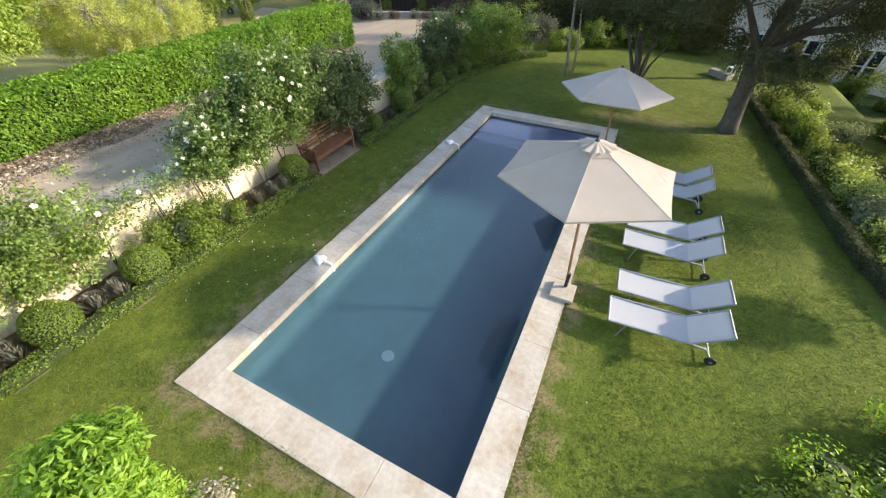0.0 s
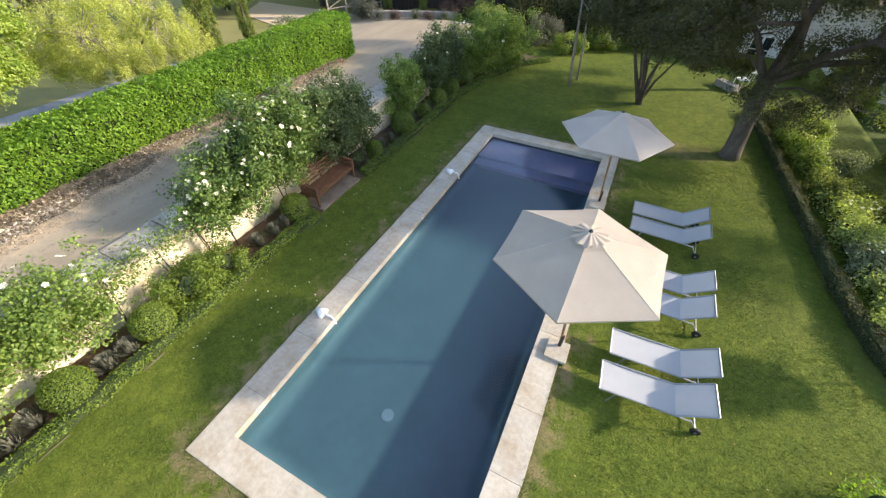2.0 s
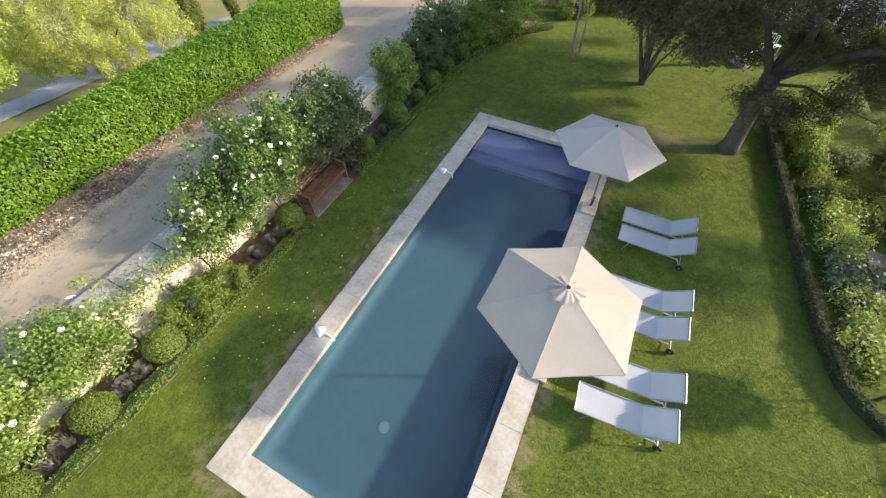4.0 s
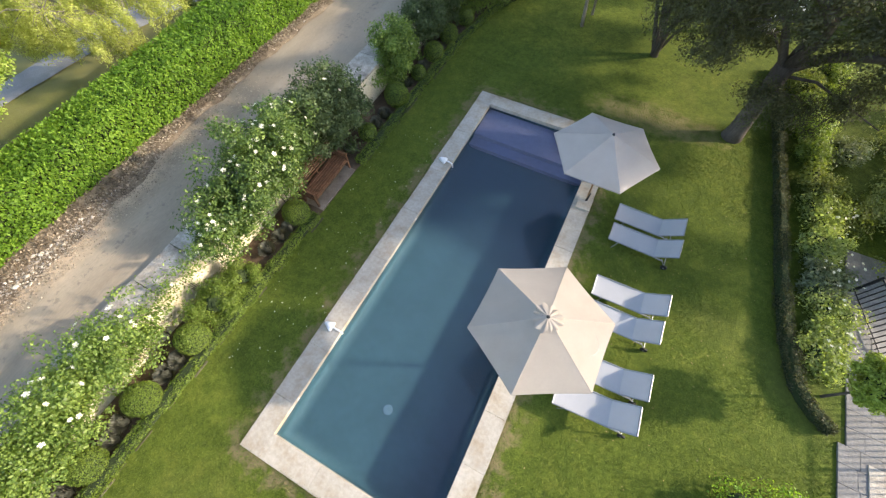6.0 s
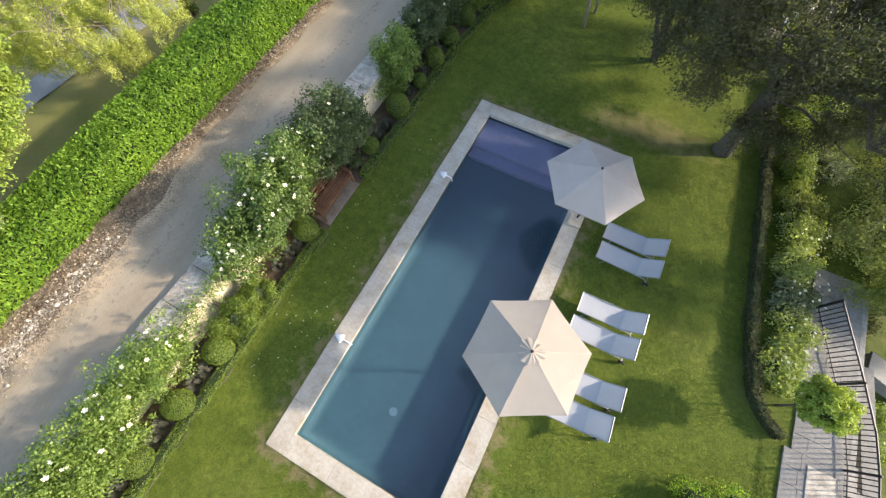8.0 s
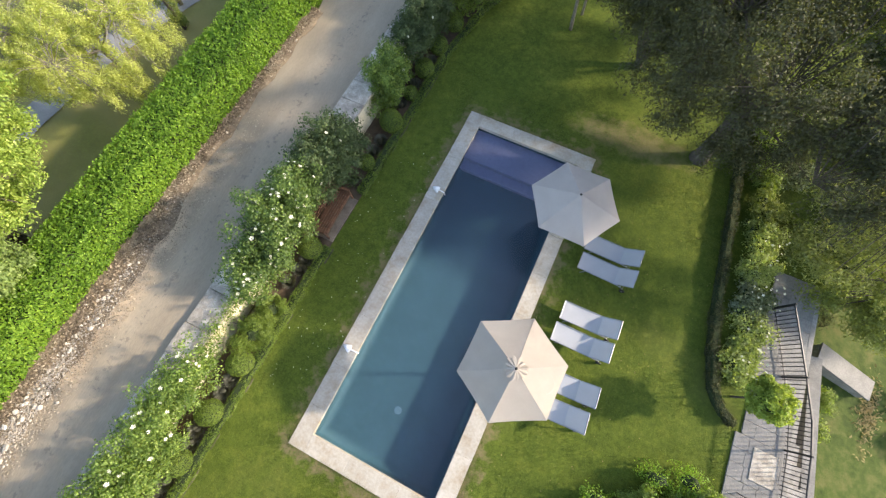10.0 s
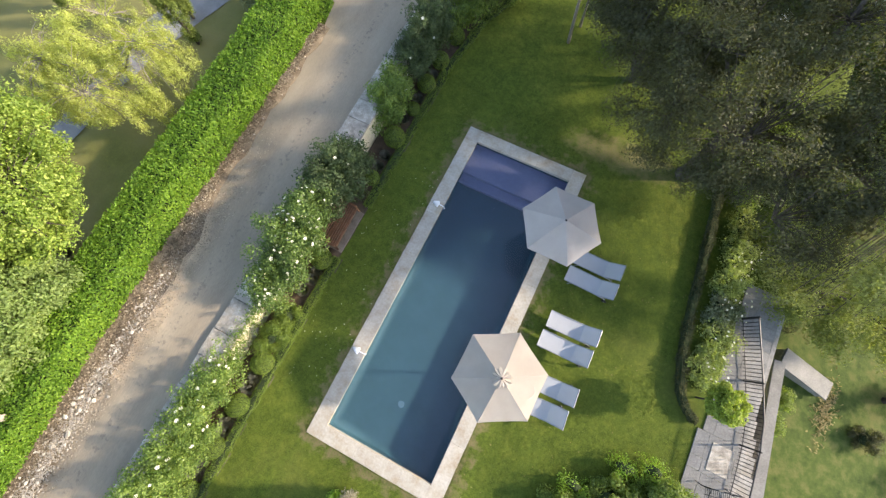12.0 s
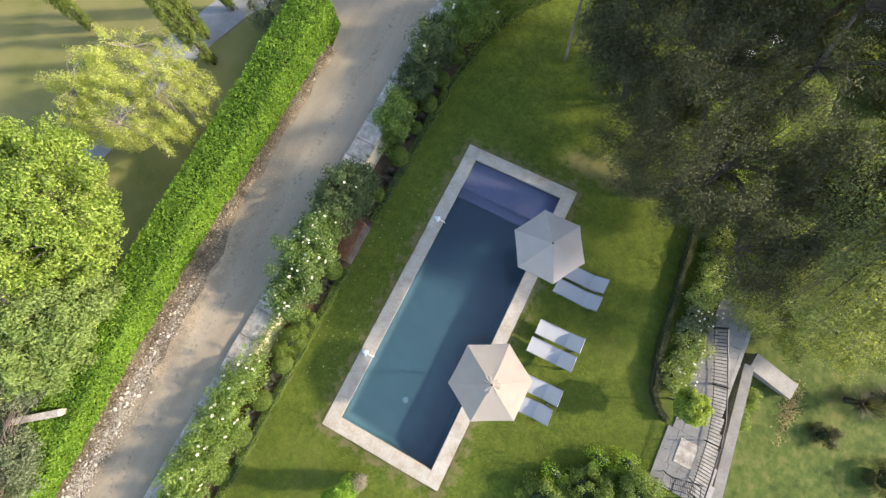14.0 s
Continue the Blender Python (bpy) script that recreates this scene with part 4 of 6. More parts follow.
def rose_bush(clumps, leaves, blossoms, seed, label, low=0.1, leaf=0.057, mat=ROSE_LEAF):
    t = thing("rose_bush", label, "rose bush", "climbing roses on the wall")
    rg = np.random.default_rng(seed)
    c = np.array(clumps, float)
    many = []
    between = [tuple((p + q) / 2 * (1.0 if k < 3 else 0.8) for k, (p, q) in enumerate(zip(a, b))) for a, b in zip(clumps, clumps[1:])]
    for x, y, z, rx, ry, rz in list(clumps) + between:
        for _ in range(int(40 + 100 * rx * ry)):
            d = rg.normal(size=3)
            d /= np.linalg.norm(d)
            kk = rg.uniform(0.12, 0.36)
            f = rg.uniform(0.3, 1.05) if rg.random() < 0.8 else rg.uniform(1.0, 1.3)
            g = rg.normal(size=3) * 0.13
            many.append((x + d[0] * rx * f + g[0] * 0.6, y + d[1] * ry * f + g[1] * 1.6, max(z + d[2] * rz * f + g[2], low + rg.uniform(0, 0.25)), kk, kk, kk * 0.8))
    foliage("leaves", many, leaves, leaf, mat, t, seed, 0.62, 0.35, 0.15)
    bm = bmesh.new()
    for x, y, z, rx, ry, rz in clumps:
        bx, by = x + rg.uniform(-0.1, 0.1), y + rg.uniform(-0.2, 0.2)
        bx = max(bx, -3.1)
        for _ in range(3):
            e = (x + rg.uniform(-0.6, 0.6) * rx, y + rg.uniform(-0.6, 0.6) * ry, z + rg.uniform(-0.2, 0.7) * rz)
            tube([(bx, by, -0.04), ((bx + e[0]) / 2 + rg.uniform(-0.1, 0.1), (by + e[1]) / 2, e[2] * 0.55), e], [0.013, 0.009, 0.004], 5, bm)
    part("canework", bm, BARK, t)
    for _ in range(blossoms):
        x, y, z, rx, ry, rz = clumps[rg.integers(len(clumps))]
        d = rg.normal(size=3)
        d[2] = abs(d[2]) * 0.9 + 0.15
        d[0] += 0.25
        d /= np.linalg.norm(d)
        s = rg.uniform(0.62, 1.12)
        q = Vector(d).to_track_quat("Z", "Y").to_matrix().to_4x4()
        piece("rose_blossom", ROSE, Matrix.Translation((x + d[0] * rx * 1.06, y + d[1] * ry * 1.06, z + d[2] * rz * 1.08)) @ q @ Matrix.Diagonal((s, s, s, 1)), t)
    return t


rose_bush([(-3.1, -6.4, 1.05, 0.72, 1.1, 1.1), (-3.1, -4.6, 1.05, 0.72, 1.1, 1.1), (-3.1, -2.8, 1.15, 0.72, 1.1, 1.1), (-3.12, -1.2, 1.15, 0.68, 1.0, 1.05), (-3.15, 0.55, 1.25, 0.55, 0.85, 0.9)], 80000, 70, 61, "large climbing rose with white blooms against the cream wall", 0.5, 0.062)
rose_bush([(-3.2, 1.25, 1.2, 0.3, 0.35, 0.45), (-3.22, 2.2, 1.15, 0.16, 0.3, 0.3), (-3.18, 3.05, 1.3, 0.22, 0.25, 0.35)], 2200, 9, 62, "sparse climbing rose with few white blooms on the wall", 0.75)
rose_bush([(-3.1, 3.75, 1.65, 0.55, 0.5, 0.75), (-3.0, 4.7, 1.75, 0.72, 0.75, 1.0), (-3.0, 5.65, 1.95, 0.72, 0.75, 1.1), (-3.0, 6.55, 2.05, 0.7, 0.72, 1.05)], 52000, 92, 63, "full climbing rose thick with white blooms over the bench", 0.95, 0.07, ROSE_MID)
rose_bush([(-3.25, 7.35, 1.6, 0.75, 0.75, 0.85), (-3.15, 8.2, 1.5, 0.82, 0.85, 1.0), (-3.1, 9.0, 1.35, 0.75, 0.7, 1.0)], 46000, 8, 64, "shaded leafy climbing rose with few blooms", 0.3, 0.078, ROSE_SHADED)
rose_bush([(-3.1, 11.9, 1.1, 0.55, 0.5, 0.95), (-3.1, 12.7, 1.1, 0.5, 0.5, 0.85)], 22000, 3, 65, "mid-green climbing rose against the wall", 0.2, 0.075, ROSE_LEAF)
rose_bush([(-3.15, 14.0, 1.25, 0.65, 0.65, 0.95), (-3.15, 15.0, 1.35, 0.68, 0.65, 1.05), (-3.1, 16.0, 1.25, 0.7, 0.75, 1.05)], 36000, 8, 66, "shaded climbing rose at the end of the wall", 0.3, 0.08, ROSE_SHADED)
rose_bush([(-2.7, 17.2, 1.1, 0.9, 0.8, 1.3), (-2.2, 18.7, 1.15, 1, 0.9, 1.45), (-1.4, 20.2, 1, 1, 0.9, 1.4)], 34000, 14, 67, "tall pale-flowered shrub rose at the lawn's corner", 0.1, 0.075, ROSE_LEAF)


def shrub(name, label, category, clumps, leaves, leaf, mat, seed, aspect=0.5, core=True, up=0.3, group=""):
    t = thing(name, label, category, group)
    rg = np.random.default_rng(seed)
    many = []
    for i, (x, y, z, rx, ry, rz) in enumerate(clumps):
        if core:
            # core darkened like the unlit inside of the shrub
            part("inner_growth", blob((x, y, z - rz * 0.1), (rx * 0.48, ry * 0.48, rz * 0.5), seed + i, 0.3), SHADE_CORE, t)
        for _ in range(int(14 + 30 * rx * ry)):
            d = rg.normal(size=3)
            d /= np.linalg.norm(d)
            kk = rg.uniform(0.10, 0.24) * (1 + 0.5 * max(rx, rz))
            f = rg.uniform(0.7, 1.0)
            many.append((x + d[0] * rx * f, y + d[1] * ry * f, max(z + d[2] * rz * f, z - rz * 0.9), kk, kk, kk))
    foliage("leaves", many, leaves, leaf, mat, t, seed, aspect, up, 0.2)
    return t


shrub("yew_shrub", "bushy mid-green shrub with upright shoots in the bed", "shrub", [(-2.55, 2.3, 0.45, 0.42, 0.62, 0.52), (-2.5, 3.1, 0.38, 0.36, 0.45, 0.42)], 20000, 0.06, BOX_LEAF, 71, 0.35)
shrub("shrub", "bright lime-green bushy shrub at the lawn's edge", "shrub", [(1.98, -1.15, 1.8, 0.38, 0.34, 0.5), (2.0, -1.2, 0.85, 0.28, 0.26, 0.85)], 17000, 0.085, FRESH_LEAF, 72, 0.28)
shrub("shrub", "loose mid-green shrub with pale shoots on the lawn", "shrub", [(8.4, 1.7, 0.35, 0.8, 0.7, 0.5), (9.7, 2.7, 0.42, 0.85, 0.75, 0.55), (11.1, 3.5, 0.45, 0.9, 0.7, 0.6)], 32000, 0.07, SHRUB_LEAF, 73, 0.5)
shrub("shrub", "tall sparse lime-green shoots above the lawn", "shrub", [(9.75, 3.9, 0.4, 0.55, 0.35, 0.45), (10.6, 4.2, 0.4, 0.5, 0.35, 0.4), (8.5, 2.7, 0.35, 0.5, 0.3, 0.35)], 2000, 0.06, FRESH_LEAF, 75, 0.45)

shrub("hydrangea", "small grey-leaved shrub with pale faded flower heads", "shrub", [(2.33, -0.86, 0.62, 0.14, 0.14, 0.26), (2.36, -0.9, 0.28, 0.10, 0.10, 0.3)], 2600, 0.04, FADED_BLOOM, 74, 0.8)

# planting between the dark hedge and the terrace
R = random.Random(5)
for i, (x, y, h, m) in enumerate([(11.25, 7.9, 0.7, BORDER_LEAF), (11.3, 8.9, 0.85, BORDER_LEAF), (11.25, 10.0, 0.9, LAVENDER_TREE), (11.15, 11.1, 0.9, BORDER_LEAF), (11.05, 12.2, 0.95, BORDER_LEAF), (10.95, 13.4, 1.0, GARDEN_LEAF), (10.8, 14.6, 0.95, SHRUB_LEAF), (10.6, 15.8, 1.0, LIME_LEAF), (10.5, 17.0, 0.95, SHRUB_LEAF), (10.3, 18.3, 0.9, GARDEN_LEAF), (11.9, 12.6, 0.9, GARDEN_LEAF), (11.7, 15.2, 0.9, LAVENDER_TREE), (11.3, 17.8, 1.0, SHRUB_LEAF), (11.1, 19.3, 1.0, SHRUB_LEAF), (13.3, 12.6, 1.3, GARDEN_LEAF), (13.4, 14.4, 1.3, SHRUB_LEAF), (13.5, 16.4, 1.3, GARDEN_LEAF)]):
    h *= 0.56
    bits = [(x + R.uniform(-0.3, 0.3), y + R.uniform(-0.45, 0.45), h * R.uniform(0.35, 0.7), R.uniform(0.25, 0.42), R.uniform(0.28, 0.45), h * R.uniform(0.25, 0.42)) for _ in range(4)]
    shrub("border_shrub", "leafy border shrub behind the low dark hedge", "shrub", [(x, y, h * 0.42, 0.5, 0.58, h * 0.45)] + bits, 4600, 0.072, m, 80 + i, 0.55, True, 0.3, "border shrubs")


RB = np.random.default_rng(55)
for ob in [o for o in scene.collection.objects if o.name.startswith("border_shrub") and o.parent is None][:6]:
    for _ in range(9):
        s = RB.uniform(0.5, 0.85)
        piece("rose_blossom", ROSE, pose(RB.uniform(10.9, 11.8), RB.uniform(7.6, 12.6), RB.uniform(0.44, 0.56), RB.uniform(-30, 30), RB.uniform(-30, 30)) @ Matrix.Diagonal((s, s, s, 1)), ob)


def lollipop(x, y, z, stem, r):
    t = thing("ball_tree", "small ball-clipped tree on a thin stem by the terrace", "tree", m=pose(x, y, z))
    part("trunk", tube([(0, 0, 0), (0.03, 0.02, stem * 0.5), (0, 0, stem)], [0.035, 0.028, 0.022], 8), BARK, t)
    # crown filler, its dark colour imitating inner shade
    part("inner_growth", blob((0, 0, stem + r * 0.7), (r * 0.6, r * 0.6, r * 0.55), 3, 0.2), SHADE_CORE, t)
    foliage("crown", clump_field((0, 0, stem + r * 0.7), (r, r, r * 0.85), 130, 0.11, 33, -0.4), 14000, 0.06, BALL_LEAF, t, 34, 0.5)
    return t


lollipop(11.34, 6.98, -0.05, 1.08, 0.55)


def tree(name, label, base, trunk, limbs, crown, leaves, leaf, mat, bark, seed, clumps, clump, aspect=0.45, flat=0.0, up=0.3, droop=0.0, twig=1.0):
    """trunk: points and radii from the base; limbs: lists of points from the trunk's top; crown: ellipsoids (x, y, z, rx, ry, rz)."""
    t = thing(name, label, "tree")
    rg = np.random.default_rng(seed)
    part("trunk", tube([p for p, _ in trunk], [r for _, r in trunk], 14), bark, t, smooth=True)
    for pts, r0 in limbs:
        n = len(pts)
        part("limb", tube(pts, [r0 * (1 - 0.75 * i / (n - 1)) for i in range(n)], 8), bark, t, smooth=True)
    field = []
    tot = sum(c[3] * c[4] for c in crown)
    for i, c in enumerate(crown):
        field += clump_field(c[:3], c[3:], max(6, int(clumps * c[3] * c[4] / tot)), clump, seed + i, flat)
    bm = bmesh.new()
    tops = [Vector(l[0][len(l[0]) // 2]) for l in limbs] + [Vector(l[0][-1]) for l in limbs] + [Vector(trunk[-1][0])]
    for c in field[::2]:
        e = Vector(c[:3])
        s = min(tops, key=lambda p: (p - e).length)
        mid = s.lerp(e, 0.5) + Vector((0, 0, 0.15 * (e - s).length))
        tube([s, mid, e], [0.035 * twig, 0.022 * twig, 0.008 * twig], 5, bm, False)
    part("branchwork", bm, bark, t)
    if droop:
        field = [(x, y, z - droop * rg.uniform(0, 1), rx * 0.7, ry * 0.7, rz * 1.9) for x, y, z, rx, ry, rz in field]
    foliage("crown", field, leaves, leaf, mat, t, seed + 9, aspect, up, 0.1)
    return t


# topmost clump (z 7.8) is unseen, added to shade the drive
tree("oak_tree", "large leaning evergreen oak with dark spreading crown", (8.45, 14.65),
     [((8.44, 14.7, -0.15), 0.36), ((8.44, 14.72, 0.25), 0.28), ((8.35, 14.72, 1.2), 0.24), ((8.25, 14.75, 2.5), 0.26)],
     [([(8.25, 14.75, 2.4), (8.4, 14.4, 3.4), (8.0, 13.4, 4.3), (7.4, 12.4, 4.8)], 0.15), ([(8.25, 14.75, 2.3), (9.2, 14.9, 3.0), (10.4, 14.9, 3.25), (11.6, 14.9, 3.3), (12.8, 15.2, 4.2)], 0.13), ([(11.2, 14.9, 3.25), (12.0, 14.3, 3.2), (12.6, 13.9, 3.7)], 0.07),
      ([(8.25, 14.75, 2.4), (8.5, 15.6, 3.8), (8.8, 16.8, 5.4), (8.7, 17.8, 6.4)], 0.14), ([(8.3, 14.75, 2.6), (9.0, 14.0, 3.4), (9.3, 12.8, 4.1), (9.2, 11.4, 4.2)], 0.13), ([(8.2, 14.7, 2.4), (7.5, 15.2, 3.5), (6.6, 15.7, 4.4)], 0.12), ([(7.95, 13.6, 4.15), (7.0, 13.4, 4.1), (6.0, 13.5, 3.8)], 0.06), ([(8.3, 14.7, 1.9), (8.2, 13.9, 2.2), (7.95, 13.1, 2.3)], 0.04), ([(8.3, 14.75, 2.2), (9.0, 14.3, 2.5), (9.8, 13.8, 2.4), (10.4, 13.0, 2.5)], 0.05), ([(8.25, 14.8, 2.4), (7.6, 15.3, 2.9), (6.7, 15.9, 2.6)], 0.05)],
     [(8.0, 13.2, 5.4, 3.2, 2.5, 1.4), (9.3, 11.2, 4.9, 1.5, 1.2, 0.6), (9.9, 15.5, 5.5, 2.9, 3.0, 2.0), (6.4, 15.6, 4.5, 2.6, 2.6, 1.6), (7.85, 12.9, 2.4, 0.55, 0.55, 0.4), (5.6, 13.8, 3.65, 1.25, 1.15, 0.65), (6.0, 13.05, 3.85, 1.3, 1.1, 0.65), (11.6, 15.6, 3.2, 1.5, 1.1, 0.5), (9.8, 12.4, 5.2, 1.5, 1.3, 0.8), (9.0, 13.5, 1.9, 0.7, 0.6, 0.5), (9.7, 13.9, 2.5, 0.5, 0.5, 0.3), (10.1, 13.5, 3.1, 0.8, 0.7, 0.45), (8.6, 14.2, 3.4, 0.9, 0.7, 0.5), (9.6, 14.7, 3.5, 0.9, 0.7, 0.45), (10.8, 15.1, 3.7, 0.9, 0.8, 0.45), (11.3, 14.6, 3.5, 0.9, 0.8, 0.4), (6.8, 15.9, 2.5, 1.1, 0.8, 0.5), (13.2, 15.9, 3.4, 1.3, 1.2, 0.5), (13.6, 17.0, 3.6, 1.4, 1.0, 0.6), (9.6, 17.2, 7.8, 2.0, 1.8, 1.0)],
     150000, 0.070, OAK_LEAF, BARK, 101, 540, 0.43, twig=0.6)
# clump at (12.6, 24.7) is added to shade the lawn's far end
tree("oak_tree", "tall evergreen oak at the end of the lawn", (10.3, 22.3),
     [((10.3, 22.3, -0.4), 0.16), ((10.2, 22.3, 1.6), 0.14), ((10.3, 22.2, 3.4), 0.12)],
     [([(10.3, 22.2, 3.3), (9.8, 21.8, 4.6), (9.0, 21.6, 5.6)], 0.1), ([(10.3, 22.2, 3.3), (11.4, 22.6, 4.6), (12.2, 23.2, 5.8)], 0.1), ([(10.3, 22.2, 3.3), (10.5, 21.4, 5.0), (10.6, 20.4, 6.4)], 0.1)],
     [(10.5, 20.5, 6.4, 3.6, 3.0, 2.2), (8.4, 22.0, 5.4, 2.8, 2.6, 1.8), (12.0, 23.2, 5.8, 3.2, 2.8, 2.2), (11.8, 21.0, 3.9, 1.5, 1.4, 0.8), (12.6, 24.7, 4.6, 1.9, 1.5, 1.1), (12.6, 20.6, 4.9, 1.8, 1.8, 0.9), (13.4, 19.0, 4.4, 1.5, 1.3, 0.7), (10.0, 24.2, 4.9, 2.2, 1.8, 1.1)],
     110000, 0.088, OAK_LEAF, BARK, 121, 330, 0.5, twig=0.7)
stems = tree("oak_tree", "multi-stemmed dark evergreen tree behind the pool", (5.5, 18.2),
     [((5.5, 18.3, -0.15), 0.16), ((5.3, 18.35, 0.8), 0.13), ((5.15, 18.45, 1.8), 0.11), ((5.1, 18.7, 2.9), 0.08)],
     [([(5.45, 18.3, 0.0), (5.0, 18.45, 1.0), (4.5, 18.6, 2.2), (4.2, 18.9, 3.6)], 0.10), ([(5.5, 18.2, 0.1), (5.5, 17.9, 1.2), (5.7, 17.5, 2.2), (6.1, 17.3, 3.4)], 0.09), ([(5.5, 18.3, 0.3), (5.6, 18.5, 1.4), (6.0, 18.9, 2.4), (6.6, 19.2, 3.6)], 0.08), ([(5.5, 18.25, 0.05), (5.75, 18.1, 1.0), (6.2, 17.9, 1.9), (6.9, 17.7, 2.8)], 0.06), ([(5.42, 18.3, 0.05), (5.15, 18.15, 1.2), (4.8, 17.9, 2.4), (4.6, 17.8, 3.6)], 0.07)],
     [(5.9, 16.9, 2.7, 1.9, 1.4, 1.0), (3.9, 18.6, 3.0, 1.4, 1.3, 0.9), (7.3, 17.6, 2.6, 1.2, 1.1, 0.8), (5.4, 17.6, 3.9, 2.5, 2.4, 1.4), (7.4, 19.2, 4.2, 2.4, 2.2, 1.5), (5.0, 20.4, 4.4, 2.4, 2.2, 1.5)],
     92000, 0.088, OAK_LEAF, BARK, 131, 280, 0.5, twig=0.7)
stems.location = (-0.3, -0.35, 0)
tree("oak_tree", "broad evergreen oak shading the lawn", (18.6, 20.6),
     [((18.6, 20.6, -3.2), 0.3), ((18.5, 20.6, -1.4), 0.24), ((18.2, 20.5, 1.4), 0.2)],
     [([(18.2, 20.5, 1.3), (18.6, 21.4, 1.9), (18.4, 22.2, 2.4)], 0.12), ([(18.2, 20.5, 1.3), (15.6, 18.8, 4.2), (13.4, 17.0, 5.2)], 0.13)],
     [(18.6, 20.6, 1.6, 2.2, 2.1, 1.2), (12.9, 15.6, 6.4, 2.8, 2.2, 1.3), (12.8, 18.6, 6.0, 2.9, 2.6, 1.8), (14.4, 13.7, 3.6, 1.1, 0.5, 0.35), (14.9, 12.2, 3.4, 0.6, 0.3, 0.25), (11.8, 13.9, 6.3, 2.2, 2.2, 1.1), (11.4, 12.4, 5.8, 1.6, 1.3, 0.6), (11.4, 10.2, 5.5, 1.2, 0.9, 0.45), (11.6, 11.2, 5.8, 1.3, 1.1, 0.6), (11.4, 11.1, 2.4, 0.85, 1.0, 0.4), (12.6, 11.2, 2.5, 1.1, 1.0, 0.5), (11.6, 12.7, 2.5, 1.0, 0.9, 0.4), (13.8, 11.6, 2.5, 1.2, 1.1, 0.7)], 135000, 0.070, OLIVE_LEAF, BARK, 141, 640, 0.45)
tree("slender_tree", "slender tree with two thin pale trunks", (2.1, 18.6),
     [((2.05, 18.6, -0.1), 0.08), ((1.9, 18.75, 1.2), 0.065), ((1.75, 19.0, 2.6), 0.05), ((1.6, 19.3, 4.0), 0.03)],
     [([(2.2, 19.6, -0.05), (2.1, 19.75, 1.3), (1.9, 19.9, 2.8), (1.8, 20.2, 4.2)], 0.06)],
     [(2.0, 19.8, 3.5, 1.5, 1.4, 1.0), (1.9, 20.6, 5.2, 1.9, 1.9, 1.5)], 17000, 0.085, OAK_LEAF, BARK_PALE, 151, 90, 0.36)
tree("willow_tree", "airy yellow-green willow with drooping shoots", (-12.2, 8.2),
     [((-12.5, 8.4, 0.4), 0.13), ((-12.4, 8.3, 1.4), 0.10), ((-12.2, 8.2, 2.2), 0.08)],
     [([(-12.2, 8.2, 2.1), (-11.6, 8.6, 2.8), (-11.0, 9.0, 3.3)], 0.04), ([(-12.2, 8.2, 2.1), (-13.0, 7.4, 2.8), (-13.6, 7.0, 3.3)], 0.04), ([(-12.2, 8.2, 2.1), (-12.4, 8.8, 2.9), (-12.6, 9.4, 3.4)], 0.04), ([(-12.2, 8.2, 2.1), (-11.8, 7.2, 2.8), (-11.4, 6.6, 3.2)], 0.04)],
     [(-12.2, 8.0, 3.0, 2.9, 2.8, 1.3), (-11.0, 8.4, 2.6, 1.8, 1.9, 1.1), (-13.2, 7.0, 2.7, 1.9, 1.8, 1.1)], 68000, 0.095, WILLOW_LEAF, BARK_PALE, 161, 460, 0.24, 0.2, -0.3, 0.1, 0.3, 0.4)
tree("lime_tree", "broad bright green tree beyond the laurel hedge", (-10.8, 1.6),
     [((-10.9, 1.4, 0.5), 0.2), ((-10.9, 1.5, 1.6), 0.16), ((-10.7, 1.6, 2.6), 0.13)],
     [([(-10.7, 1.6, 2.5), (-10.2, 2.0, 3.0), (-9.6, 2.4, 3.6)], 0.06), ([(-10.7, 1.6, 2.5), (-11.4, 1.2, 3.2), (-12.0, 0.9, 3.8)], 0.06), ([(-10.7, 1.6, 2.5), (-10.5, 0.8, 3.2), (-10.0, -0.2, 3.8)], 0.06)],
     [(-10.6, 2.5, 4.0, 2.4, 2.1, 1.9), (-11.6, 0.3, 3.6, 1.9, 1.7, 1.7), (-12.2, 3.8, 3.8, 1.9, 1.7, 1.6)], 95000, 0.095, LIME_LEAF, BARK, 171, 480, 0.36, 0.5, -0.3)


tree("garden_tree", "yellow-green leafy tree in the lower garden", (16.6, 12.9),
     [((16.7, 13.2, -2.8), 0.16), ((16.6, 13.0, -1.6), 0.13), ((16.5, 12.9, -0.8), 0.10)],
     [([(16.5, 12.9, -0.9), (15.8, 12.5, -0.2), (15.2, 12.2, 0.4)], 0.06), ([(16.5, 12.9, -0.9), (17.2, 13.2, -0.2), (17.8, 13.5, 0.5)], 0.06), ([(16.5, 12.9, -0.9), (16.4, 13.7, -0.1), (16.2, 14.5, 0.7)], 0.06)],
     [(15.4, 12.1, 0.3, 1.9, 1.8, 1.2), (13.6, 11.6, 0.7, 1.4, 1.2, 1.1), (17.4, 13.5, 0.4, 2.0, 2.0, 1.3), (16.6, 15.3, 1.2, 2.4, 2.2, 1.5), (18.4, 17.0, 1.6, 2.6, 2.4, 1.6)], 110000, 0.075, GARDEN_LEAF, BARK, 181, 320, 0.4, 0.45, -0.3)
